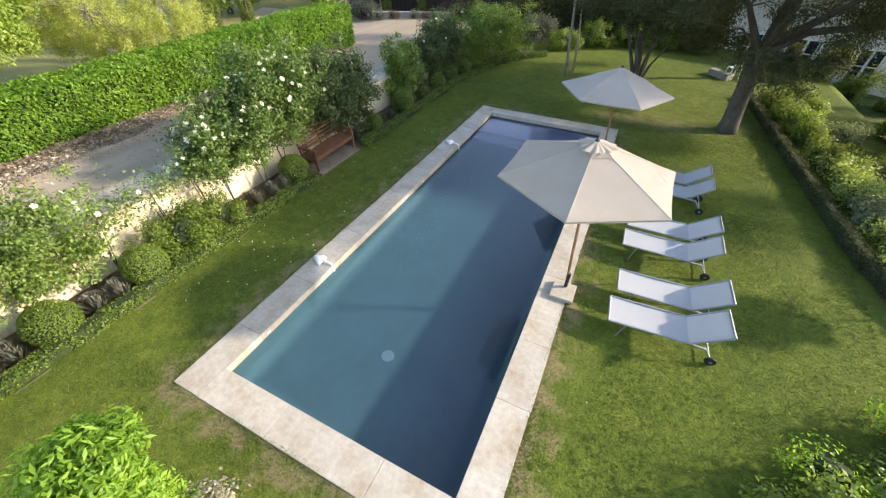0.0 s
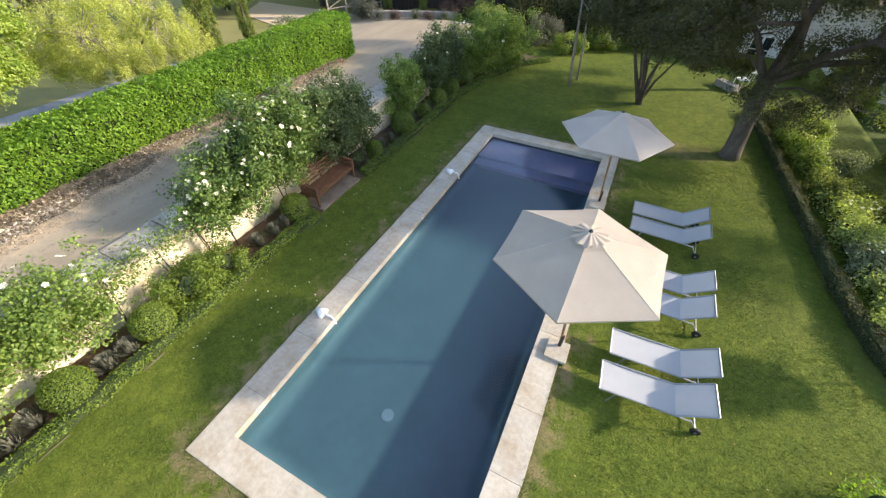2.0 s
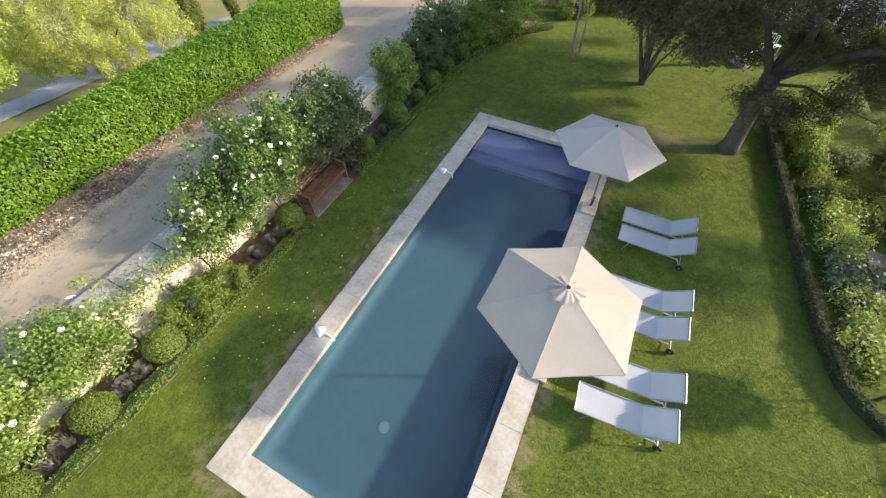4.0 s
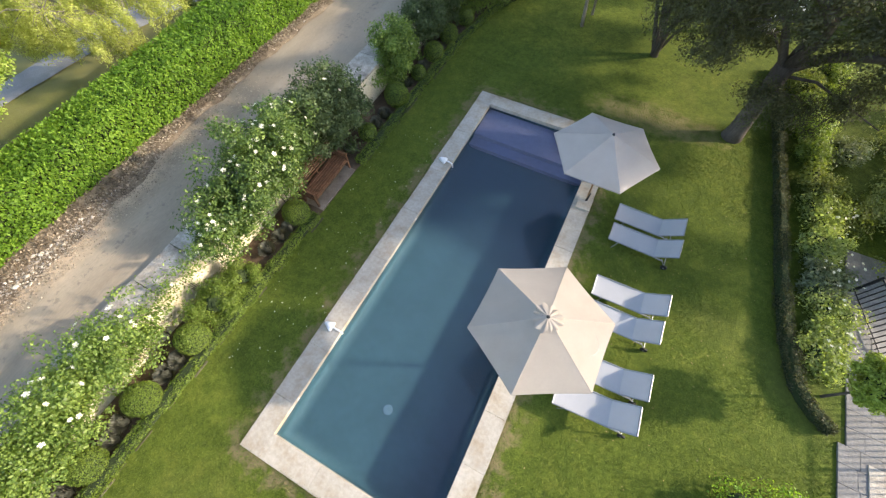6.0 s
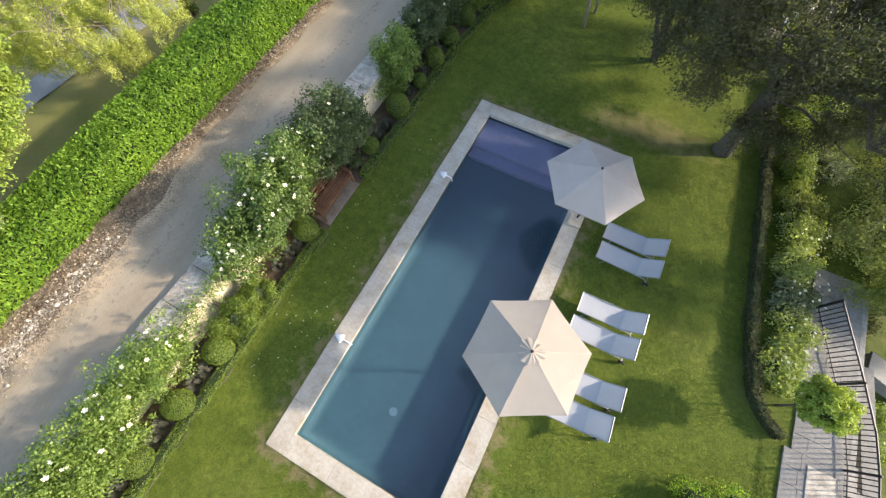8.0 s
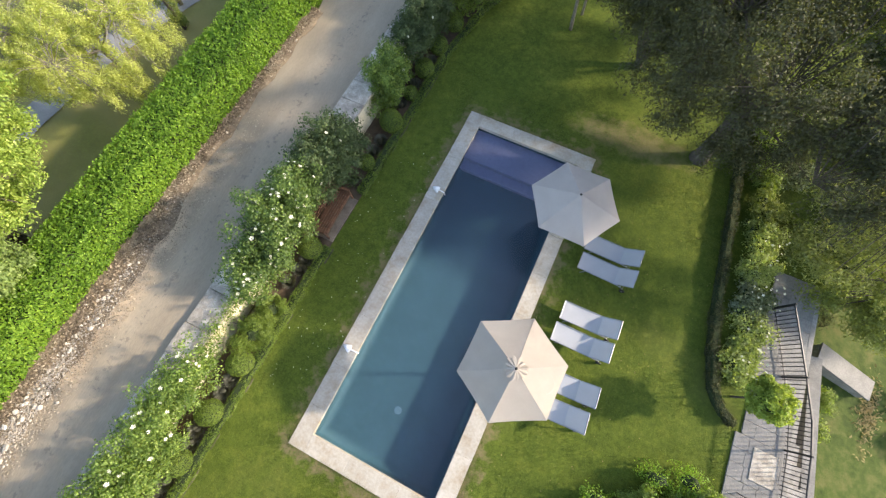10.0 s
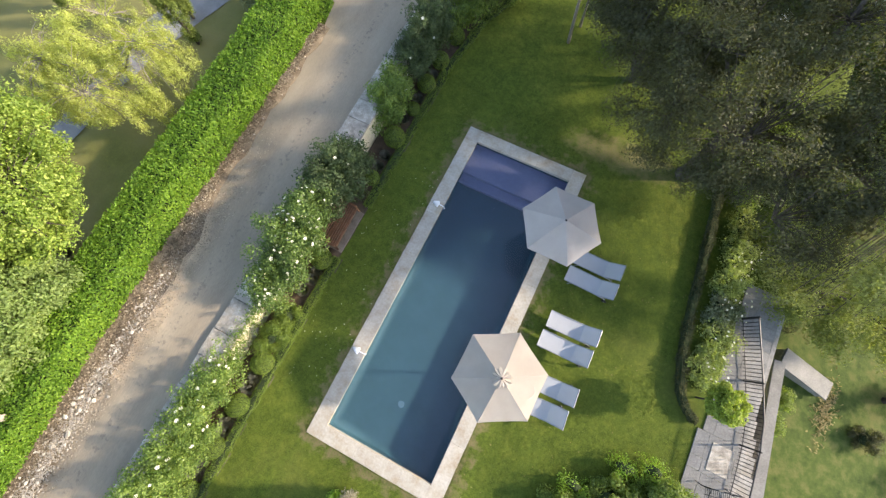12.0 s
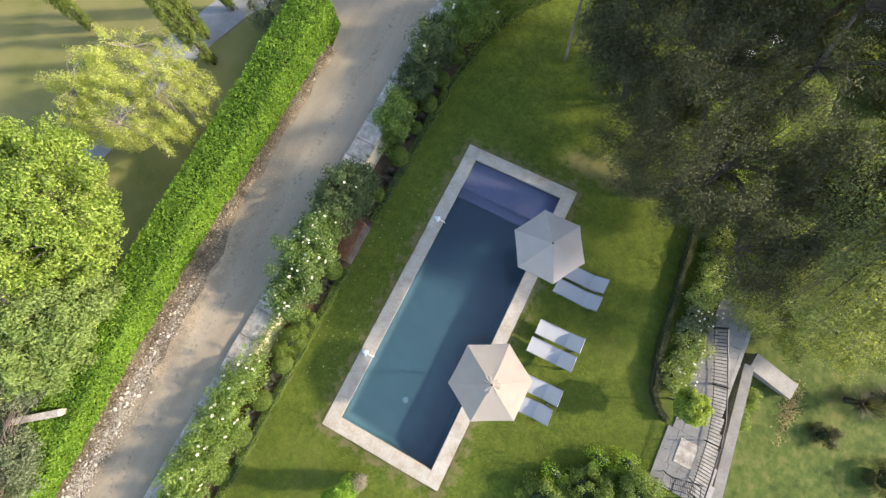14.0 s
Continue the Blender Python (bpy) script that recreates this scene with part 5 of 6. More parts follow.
tree("garden_tree", "dull green leafy tree beside the brighter one", (-10.4, -2.0),
     [((-10.5, -2.0, 0.5), 0.14), ((-10.5, -2.0, 1.5), 0.10)],
     [([(-10.5, -2.0, 1.4), (-10.0, -1.7, 2.2), (-9.6, -1.5, 2.8)], 0.05), ([(-10.5, -2.0, 1.4), (-10.9, -2.5, 2.2), (-11.2, -2.9, 2.8)], 0.05)],
     [(-9.9, -1.9, 2.8, 1.8, 1.5, 1.2), (-9.5, -0.1, 2.9, 1.5, 1.4, 1.2), (-9.0, 0.7, 2.7, 0.9, 0.9, 0.8), (-8.7, -1.4, 2.5, 0.9, 1.2, 0.8)], 52000, 0.108, DULL_LEAF, BARK, 185, 260, 0.36, 0.45, -0.3)
tree("grey_tree", "grey-green leafy tree behind the laurel hedge", (-11.0, -5.2),
     [((-11.2, -5.4, 0.5), 0.14), ((-11.1, -5.3, 1.6), 0.10)],
     [([(-11.1, -5.3, 1.5), (-10.6, -5.0, 2.2), (-10.2, -4.8, 2.6)], 0.05), ([(-11.1, -5.3, 1.5), (-11.6, -5.8, 2.2), (-12.0, -6.2, 2.6)], 0.05)],
     [(-11.0, -5.6, 2.5, 1.6, 1.7, 1.1)], 34000, 0.08, LAVENDER_TREE, BARK, 191, 130, 0.4, 0.45, -0.3)
tree("grey_tree", "blue-grey shrubby tree beside the pergola", (-8.9, -5.6),
     [((-9.0, -5.6, 0.5), 0.10), ((-8.9, -5.6, 1.4), 0.07)],
     [([(-8.9, -5.6, 1.3), (-8.5, -5.3, 1.8), (-8.1, -5.2, 2.2)], 0.04), ([(-8.9, -5.6, 1.3), (-9.3, -6.0, 1.9), (-9.6, -6.4, 2.2)], 0.04)],
     [(-8.2, -5.5, 2.5, 1.1, 1.3, 0.8), (-9.5, -3.0, 2.6, 0.9, 0.9, 0.7)], 32000, 0.075, LAVENDER_TREE, BARK, 195, 120, 0.36, 0.45, -0.3)
tree("grey_tree", "blue-grey conifer at the end of the laurel hedge", (-10.4, 14.2),
     [((-10.5, 14.2, 0.5), 0.10), ((-10.5, 14.2, 1.6), 0.05)],
     [([(-10.5, 14.2, 0.9), (-10.0, 14.5, 1.3), (-9.5, 14.8, 1.5)], 0.04), ([(-10.5, 14.2, 0.9), (-11.0, 14.0, 1.3), (-11.4, 13.9, 1.5)], 0.04)],
     [(-10.4, 14.2, 1.5, 1.2, 1.0, 0.8), (-9.8, 15.2, 1.4, 0.9, 0.8, 0.7)], 14000, 0.08, LAVENDER_TREE, BARK, 197, 80, 0.30, 0.3, -0.3)
beam = thing("garden_pergola", "pale stone pergola beam half hidden by foliage", "pergola")
beam.matrix_world = pose(-8.34, -3.45, 0, 0, 0, 37.7)
part("beam", box(-1.2, 0.75, -0.12, 0.12, 2.2, 2.38, 0.02), CAP_STONE, beam)
for x in (-1.05, 0.6):
    part("post", box(x - 0.1, x + 0.1, -0.1, 0.1, 0.5, 2.198, 0.015), CAP_STONE, beam)


def cypress(x, y, h, r, seed, lean=0.0):
    t = thing("cypress", "slim dark green column cypress", "tree", "cypresses", pose(x, y, ground_z(x, y) - 0.05))
    part("trunk", tube([(0, 0, 0), (lean * 0.3, 0, h * 0.3), (lean, 0, h * 0.9)], [0.08, 0.06, 0.015], 8), BARK, t)
    rg = np.random.default_rng(seed)
    cl = []
    for i in range(170):
        f = rg.uniform(0.04, 1.0)
        rr = r * (0.55 + 0.45 * min(1, f * 4)) * (1 - max(0, f - 0.45) / 0.62) * 0.8
        a = rg.uniform(0, 2 * math.pi)
        cl.append((lean * f + math.cos(a) * rr, math.sin(a) * rr, h * f + 0.1, 0.15, 0.15, 0.30))
    foliage("crown", cl, 11500, 0.095, CYPRESS_LEAF, t, seed, 0.3, 0.5, 0.1)
    return t


for i, (x, y, h, r) in enumerate([(-12.2, 11.2, 5.6, 0.34), (-13.2, 12.2, 5.8, 0.36), (-13.0, 14.0, 5.2, 0.32), (-18.8, 10.3, 5.8, 0.38)]):
    cypress(x, y, h, r, 200 + i)

# ---- terrace, railing and lower garden ----
RAIL = [(13.08, 4.0), (13.07, 5.0), (13.02, 6.2), (12.90, 7.1), (12.58, 8.2), (12.22, 9.3), (11.92, 10.2)]
rail_x = lerp_table([(yy, xx) for xx, yy in RAIL])
terrace = thing("terrace", "narrow grey stone-paved terrace with a weathered slab", "terrace", kind="structure")
R = random.Random(9)
y = 4.0
while y < 11.2:
    x, end = (11.66 if y < 6.1 else 11.82), 13.14
    while x < end - 0.02:
        w = min(R.uniform(0.35, 0.6), end - x)
        part("paving_stone", box(x + 0.003, x + w - 0.003, y + 0.003, y + 0.417, -0.12, -0.012 + R.uniform(-0.003, 0.003), 0.004), PATH_STONE, terrace)
        x += w
    y += 0.42
part("weathered_slab", box(12.22, 12.92, 5.0, 5.9, -0.03, 0.012, 0.01), CAP_STONE, terrace)
lower_face = part("terrace_wall", box(13.15, 13.30, 3.5, 11.5, -2.2, -0.04, 0.02), GREY_WALL)
tagged(lower_face, "grey stone retaining wall below the terrace", "wall", kind="structure")

railing = thing("railing", "dark iron railing with many thin balusters", "railing")
part("top_rail", tube([(x, y, 0.80) for x, y in RAIL], 0.022, 6), DARK_METAL, railing)
part("bottom_rail", tube([(x, y, 0.08) for x, y in RAIL], 0.014, 6), DARK_METAL, railing)
baluster = bpy.data.meshes.new("baluster")
bm = box(-0.010, 0.010, -0.010, 0.010, 0.0, 0.80)
bm.to_mesh(baluster)
bm.free()
baluster.materials.append(DARK_METAL)
for i in range(52):
    yy = RAIL[0][1] + 0.05 + i * 0.12
    piece("baluster", baluster, pose(rail_x(yy), yy, 0), railing)
for yy in (4.0, 6.2, 8.2, 10.2):
    part("post", box(rail_x(yy) - 0.025, rail_x(yy) + 0.025, yy - 0.025, yy + 0.025, -0.02, 0.86, 0.005), DARK_METAL, railing)


def iron_settee(m):
    t = thing("iron_settee", "dark wrought-iron garden settee on the paved terrace", "garden seat", m=m)
    bm = bmesh.new()
    for k in range(15):
        x = -0.42 + k * 0.06
        tube([(x, -0.2, 0.44), (x, 0.2, 0.44)], 0.007, 5, bm)
    for yy in (-0.2, 0.0, 0.2):
        tube([(-0.45, yy, 0.43), (0.45, yy, 0.43)], 0.012, 6, bm)
    part("seat", bm, DARK_METAL, t)
    for x in (-0.43, 0.43):
        for yy in (-0.2, 0.2):
            part("leg", tube([(x, yy, 0.44), (x * 1.04, yy * 1.05, 0.2), (x * 1.1, yy * 1.2, 0.0)], 0.015, 6), DARK_METAL, t)
        part("arm", tube([(x, 0.22, 0.72), (x * 1.08, 0.05, 0.68), (x * 1.1, -0.15, 0.66), (x * 1.0, -0.24, 0.58), (x, -0.2, 0.44)], 0.016, 6), DARK_METAL, t)
    back = part("back_rail", tube([(-0.45, 0.22, 0.44), (-0.46, 0.26, 0.74), (-0.3, 0.28, 0.86), (-0.12, 0.28, 0.78), (0.0, 0.29, 0.9), (0.12, 0.28, 0.78), (0.3, 0.28, 0.86), (0.46, 0.26, 0.74), (0.45, 0.22, 0.44)], 0.018, 6), DARK_METAL, t)
    for k in range(9):
        x = -0.36 + k * 0.09
        part("back_bar", tube([(x, 0.21, 0.44), (x, 0.27, 0.77)], 0.008, 5), DARK_METAL, back)
    return t


iron_settee(pose(12.55, 4.4, -0.012, 0, 0, 12))

low_wall = thing("wall_garden", "grey stone garden wall with a pale flat cap, turning a corner", "wall", kind="structure")


def wall_leg(a, b, top0, top1, base, w, name, mat):
    a, b = Vector(a), Vector(b)
    d = (b - a).normalized()
    n = Vector((-d.y, d.x)) * w / 2
    bm = bmesh.new()
    lo, hi = [], []
    for p, z in ((a, top0), (b, top1)):
        for s in (1, -1):
            lo.append(bm.verts.new((p.x + n.x * s, p.y + n.y * s, base if base < min(top0, top1) else z - 0.08)))
            hi.append(bm.verts.new((p.x + n.x * s, p.y + n.y * s, z)))
    for f in ((hi[0], hi[1], hi[3], hi[2]), (lo[0], lo[1], hi[1], hi[0]), (lo[2], lo[3], hi[3], hi[2]), (lo[0], lo[2], hi[2], hi[0]), (lo[1], lo[3], hi[3], hi[1]), (lo[0], lo[1], lo[3], lo[2])):
        bm.faces.new(f)
    bmesh.ops.bevel(bm, geom=bm.edges[:], offset=0.012, segments=2, affect="EDGES")
    return part(name, bm, mat, low_wall)


wall_leg((15.0, 3.4), (14.42, 9.6), -1.28, -1.28, -3.0, 0.30, "wall_body", GREY_WALL)
wall_leg((15.0, 3.4), (14.42, 9.78), -1.20, -1.20, 0, 0.42, "cap", PATH_STONE)
wall_leg((14.5, 10.02), (16.68, 9.68), -1.30, -1.82, -3.4, 0.62, "wall_body", GREY_WALL)
wall_leg((14.5, 10.02), (16.75, 9.67), -1.205, -1.73, 0, 0.74, "cap", PATH_STONE)
stairs = thing("garden_steps", "shaded stone steps going down beside the terrace", "steps", kind="structure")
for i in range(9):
    z = -0.4 - i * 0.17
    part("step", box(13.32, 14.15, 4.2 + i * 0.62, 4.2 + (i + 1) * 0.62 - 0.006, -2.3, z, 0.012), GREY_WALL, stairs)
n = 420
rg = np.random.default_rng(61)
sp = np.stack([17.1 + rg.normal(size=n) * 0.22, 9.1 + rg.normal(size=n) * 0.6, np.zeros(n)], 1)
sp[:, 2] = [ground_z(x, y) + 0.03 for x, y in sp[:, :2]]
v, q = leaf_cards(sp, 0.13, rg, 0.3, 1.0)
tagged(mesh_np("dry_straw", v, q, STRAW), "dry straw-coloured grass in the lower lawn", "dry grass", kind="stuff")
for i, (x, y, r, m) in enumerate([(15.0, 7.6, 0.35, SHRUB_LEAF), (15.05, 8.6, 0.4, SHRUB_LEAF), (14.0, 11.6, 0.8, OAK_LEAF), (13.7, 3.9, 0.45, LIME_LEAF), (18.6, 8.7, 0.45, OAK_LEAF), (21.6, 8.2, 0.8, OAK_LEAF), (21.0, 11.2, 0.8, OLIVE_LEAF), (19.6, 3.4, 0.7, SHRUB_LEAF)]):
    zz = ground_z(x, y)
    shrub("garden_shrub", "loose shrub in the lower garden", "shrub", [(x, y, zz + r * 0.6, r, r * 1.1, r * 0.8)], 3200, 0.07, m, 400 + i, 0.4, True, 0.3, "shrubs in the lower garden")


def spiky_plant(x, y, r, seed):
    t = thing("yucca", "dark spiky yucca in the lower garden", "yucca", m=pose(x, y, ground_z(x, y)))
    rg = np.random.default_rng(seed)
    part("trunk", tube([(0, 0, -0.1), (0, 0, 0.7)], [0.14, 0.10], 8), BARK, t)
    n = 160
    a, e = rg.uniform(0, 2 * math.pi, n), rg.uniform(-0.3, 1.3, n)
    d = np.stack([np.cos(a) * np.cos(e), np.sin(a) * np.cos(e), np.sin(e)], 1)
    s = np.stack([-np.sin(a), np.cos(a), np.zeros(n)], 1) * 0.03
    c = np.array([0, 0, 0.7])
    v = np.stack([c + d * 0.1 - s, c + d * 0.1 + s, c + d * r + s * 0.1, c + d * r - s * 0.1], 1).reshape(-1, 3)
    mesh_np("foliage", v, np.arange(4 * n).reshape(-1, 4), OAK_LEAF, t)
    return t


spiky_plant(19.3, 10.5, 0.75, 3)
spiky_plant(20.2, 11.2, 0.6, 5)

# ---- rubble on the verge ----
verge_stones = thing("rubble_stones", "loose pale rubble stones along the drive's edge", "stones")
meshes = []
for s in range(8):
    bm = bmesh.new()
    bmesh.ops.create_icosphere(bm, subdivisions=1, radius=1.0)
    for v in bm.verts:
        k = 1 + 0.5 * noise.noise(v.co * 1.7 + Vector((s * 5, 0, 0)))
        v.co = Vector((v.co.x * k, v.co.y * k * 0.8, v.co.z * k * 0.55))
    me = bpy.data.meshes.new("stone")
    bm.to_mesh(me)
    bm.free()
    me.materials.append(RUBBLE)
    meshes.append(me)
R = random.Random(12)
for i in range(130):
    yy = R.uniform(-6, 13.5)
    xx = (-7.15 if yy < 5 else -7.35) + R.gauss(0, 0.22 if yy < 5 else 0.12)
    s = R.uniform(0.02, 0.06) * (1.5 if R.random() < 0.15 else 1)
    piece("stone", R.choice(meshes), pose(xx, yy, 1.02 + s * 0.15, R.uniform(-20, 20), R.uniform(-20, 20), R.uniform(0, 360)) @ Matrix.Diagonal((s, s, s, 1)), verge_stones)
for i in range(170):
    yy = 2.5 - 10.5 * R.random() ** 0.75
    s = R.uniform(0.025, 0.085) * (1.4 if R.random() < 0.12 else 1)
    piece("stone", R.choice(meshes), pose(-7.0 + min(yy, 0) * -0.04 + R.gauss(0, 0.24), yy, 1.0 + s * 0.15, R.uniform(-20, 20), R.uniform(-20, 20), R.uniform(0, 360)) @ Matrix.Diagonal((s, s, s, 1)), verge_stones)
n = 11000
rg = np.random.default_rng(77)
gy = rg.uniform(-9, 14, n)
wide = np.interp(gy, [-9, -2, 3.5, 6, 14], [0.24, 0.26, 0.24, 0.12, 0.11])
gp = np.stack([np.interp(gy, [-9, -2, 3.5, 6, 14], [-6.75, -7.1, -7.15, -7.38, -7.42]) + rg.normal(size=n) * wide, gy, np.full(n, 1.005)], 1)
gp[:, 2] += rg.uniform(0, 0.03, n) + 0.10 * np.clip((-6.95 - gp[:, 0]) / 0.6, 0, 1)
v, q = leaf_cards(gp, 0.07, rg, 0.6, 0.8)
tagged(mesh_np("leaf_litter", v, q, LITTER), "dry leaves and stone chips on the verge", "leaf litter", kind="stuff")

def pebbles(name, pts, size, rg, material, label, category):
    """Many small angular stones in one mesh."""
    n = len(pts)
    base = np.array([(1, 0, 0), (-1, 0, 0), (0, 1, 0), (0, -1, 0), (0, 0, 0.7), (0, 0, -0.7)], float)
    faces = np.array([(0, 2, 4), (2, 1, 4), (1, 3, 4), (3, 0, 4), (2, 0, 5), (1, 2, 5), (3, 1, 5), (0, 3, 5)])
    v = base[None] * rg.uniform(0.6, 1.3, (n, 6, 1)) * (size * rg.uniform(0.5, 1.5, (n, 1, 1)) ** 1.5)
    a = rg.uniform(0, 2 * math.pi, n)
    c, s = np.cos(a)[:, None], np.sin(a)[:, None]
    v = np.stack([v[..., 0] * c - v[..., 1] * s, v[..., 0] * s + v[..., 1] * c, v[..., 2]], -1) + pts[:, None]
    q = (faces[None] + 6 * np.arange(n)[:, None, None]).reshape(-1, 3)
    return tagged(mesh_np(name, v.reshape(-1, 3), q, material), label, category, kind="stuff")


n = 9000
gy = -8 + 11.5 * rg.beta(1.0, 1.7, n)
gx = np.interp(gy, [-8, -2, 1, 3.5], [-6.55, -6.85, -7.05, -7.2]) + rg.normal(size=n) * np.interp(gy, [-8, -1, 3.5], [0.20, 0.19, 0.2])
pebbles("rubble", np.stack([gx, gy, np.full(n, 1.005)], 1), 0.026, rg, RUBBLE, "pale crumbled stone rubble along the drive's edge", "rubble")
n = 9000
gx = -7.0 + 1.15 * rg.beta(1.0, 1.9, n)
gp = np.stack([gx, -5 + 15 * rg.beta(1.3, 2.2, n), np.full(n, 1.012)], 1)
v, q = leaf_cards(gp, 0.042, rg, 0.7, 1.2)
tagged(mesh_np("stone_chips", v, q, CHIPS), "stone chips and dry leaves strewn on the sandy drive", "stone chips", kind="stuff")

# ---- fallen petals and leaves on the lawn ----
n = 70
fp = np.stack([rg.uniform(-1.9, -0.1, n), rg.uniform(1.0, 10.5, n), np.full(n, -0.02)], 1)
v, q = leaf_cards(fp, 0.035, rg, 0.8, 1.5)
tagged(mesh_np("fallen_petals", v, q, PETAL), "white rose petals fallen on the grass", "petals", kind="stuff")
n = 240
fx, fy = rg.uniform(4.9, 10, n), rg.uniform(-2, 12, n)
v, q = leaf_cards(np.stack([fx, fy, np.full(n, -0.02)], 1), 0.04, rg, 0.6, 1.5)
tagged(mesh_np("fallen_leaves", v, q, STRAW), "dry fallen leaves scattered on the grass", "leaves", kind="stuff")

# ---- far end ----
hedge("boundary_hedge", "tall dark hedge closing the end of the garden", [(-3.4, 25.2), (-0.6, 27.4), (4, 28.4), (8.0, 28.6)], 1.6, 3.0, -0.6, 0.13, OAK_LEAF, 26000, 290)
for i, (x, y, z, r, m) in enumerate([(0.8, 23.5, 0.4, 0.8, SHRUB_LEAF), (2.4, 25.2, 0.5, 0.9, BOX_LEAF), (4.2, 26.2, 0.5, 0.9, BOX_LEAF), (6.0, 26.6, 0.5, 0.9, SHRUB_LEAF), (-1.0, 24.5, 0.6, 1.0, LAVENDER), (7.8, 26.2, 0.5, 0.9, OAK_LEAF)]):
    shrub("boundary_shrub", "rounded shrub on the edge of the lawn", "shrub", [(x, y, z, r * 1.1, r, r * 0.8)], 5200, 0.08, m, 300 + i, 0.5, True, 0.3, "boundary shrubs")
for i, (x, y, m) in enumerate([(-6.7, 24.2, PURPLE_LEAF), (-5.9, 25.0, PURPLE_LEAF), (-11.6, 21.9, LAVENDER), (-12.4, 22.6, LAVENDER), (-5.0, 24.6, GARDEN_LEAF), (-4.2, 23.8, BORDER_LEAF)]):
    shrub("drive_shrub", "low shrub beyond the gravel drive", "shrub", [(x, y, 1.25, 1.0, 0.7, 0.55)], 4200, 0.08, m, 320 + i, 0.5, True, 0.3, "shrubs beyond the drive")
for i, (x, y, h, r) in enumerate([(-10.7, 22.9, 6.0, 0.32), (-8.7, 23.9, 6.0, 0.32)]):
    cypress(x, y, h, r, 340 + i)
for i, (x, y, z, r) in enumerate([(-22, 20, 2.4, 3.2), (-17, 24, 2.6, 3.0), (-28, 12, 2.6, 3.6), (-24, 28, 3.0, 4.0), (-14, 31, 3.0, 3.6), (-5, 33, 3.0, 3.6), (1, 31, 4.5, 3.6), (-33, 4, 3.0, 4.0), (8, 35, 3.5, 4.0), (25, 37, 2.0, 4.0)]):
    tree("woodland_tree", "rounded leafy tree at the garden's edge", (x, y), [((x, y, ground_z(x, y) - 0.1), 0.22), ((x, y, z), 0.14)], [([(x, y, z - 0.6), (x + 0.8, y, z + 0.6), (x + 1.4, y + 0.3, z + 1.4)], 0.08), ([(x, y, z - 0.6), (x - 0.8, y + 0.3, z + 0.6), (x - 1.3, y, z + 1.4)], 0.08)],
         [(x, y, z + 0.9, r, r, r * 0.8)], 7000, 0.27, (SHRUB_LEAF, LIME_LEAF, OAK_LEAF)[i % 3], BARK, 360 + 7 * i, 80, 0.6, 0.5, -0.4)

rail_fence = thing("rail_fence", "pale wooden post-and-rail fence beside the drive", "fence")
for i in range(4):
    x, y = -13.3 + i * 0.62, 20.3 + i * 1.0
    part("post", tube([(x, y, 0.5), (x, y, 1.95)], 0.05, 7), BARK_PALE, rail_fence)
    if i < 3:
        for z in (1.35, 1.85):
            part("rail", tube([(x, y, z), (x + 0.62, y + 1.0, z + 0.05)], 0.035, 6), BARK_PALE, rail_fence)
        part("brace", tube([(x, y, 1.35), (x + 0.62, y + 1.0, 1.9)], 0.03, 6), BARK_PALE, rail_fence)


def timber_barn(m):
    t = thing("barn", "dark timber-boarded barn at the end of the drive", "barn", m=m)
    part("frame", box(-6.2, 6.2, 0.12, 5.0, -0.5, 3.4, 0.02), DARK_TIMBER, t)
    board = bpy.data.meshes.new("board")
    bm = box(-0.125, 0.125, -0.02, 0.12, -0.4, 3.3, 0.006)
    bm.to_mesh(board)
    bm.free()
    board.materials.append(DARK_TIMBER)
    for k in range(47):
        piece("board", board, pose(-6.05 + k * 0.263, -0.01 * (k % 3), 0), t)
    bm = bmesh.new()
    v = [bm.verts.new(p) for p in ((-6.6, -0.5, 3.25), (6.6, -0.5, 3.25), (6.6, 5.4, 5.0), (-6.6, 5.4, 5.0))]
    bm.faces.new(v)
    bmesh.ops.solidify(bm, geom=bm.faces[:], thickness=0.12)
    part("roof", bm, ROOF_TILE, t)
    return t


timber_barn(pose(-8.2, 25.6, 0.9, 0, 0, 22))
plinth = part("plinth_wall", box(-2.6, 2.6, -0.18, 0.18, -0.4, 0.32, 0.03), GREY_WALL)
plinth.matrix_world = pose(-8.6, 22.7, 0.95, 0, 0, 24)
tagged(plinth, "low rough stone wall edging the gravel drive", "wall", kind="structure")
for i, s in enumerate((-2.0, -1.1, 0.2, 1.0, 2.0)):
    x, y = -8.5 + s * math.cos(radians(24)), 22.1 + s * math.sin(radians(24))
    shrub("edging_shrub", "small mauve-grey shrub before the low stone wall", "shrub", [(x, y, 1.15, 0.34, 0.28, 0.26)], 900, 0.06, (LAVENDER, PURPLE_LEAF)[i % 2], 470 + i, 0.5, True, 0.3, "small shrubs before the stone wall")


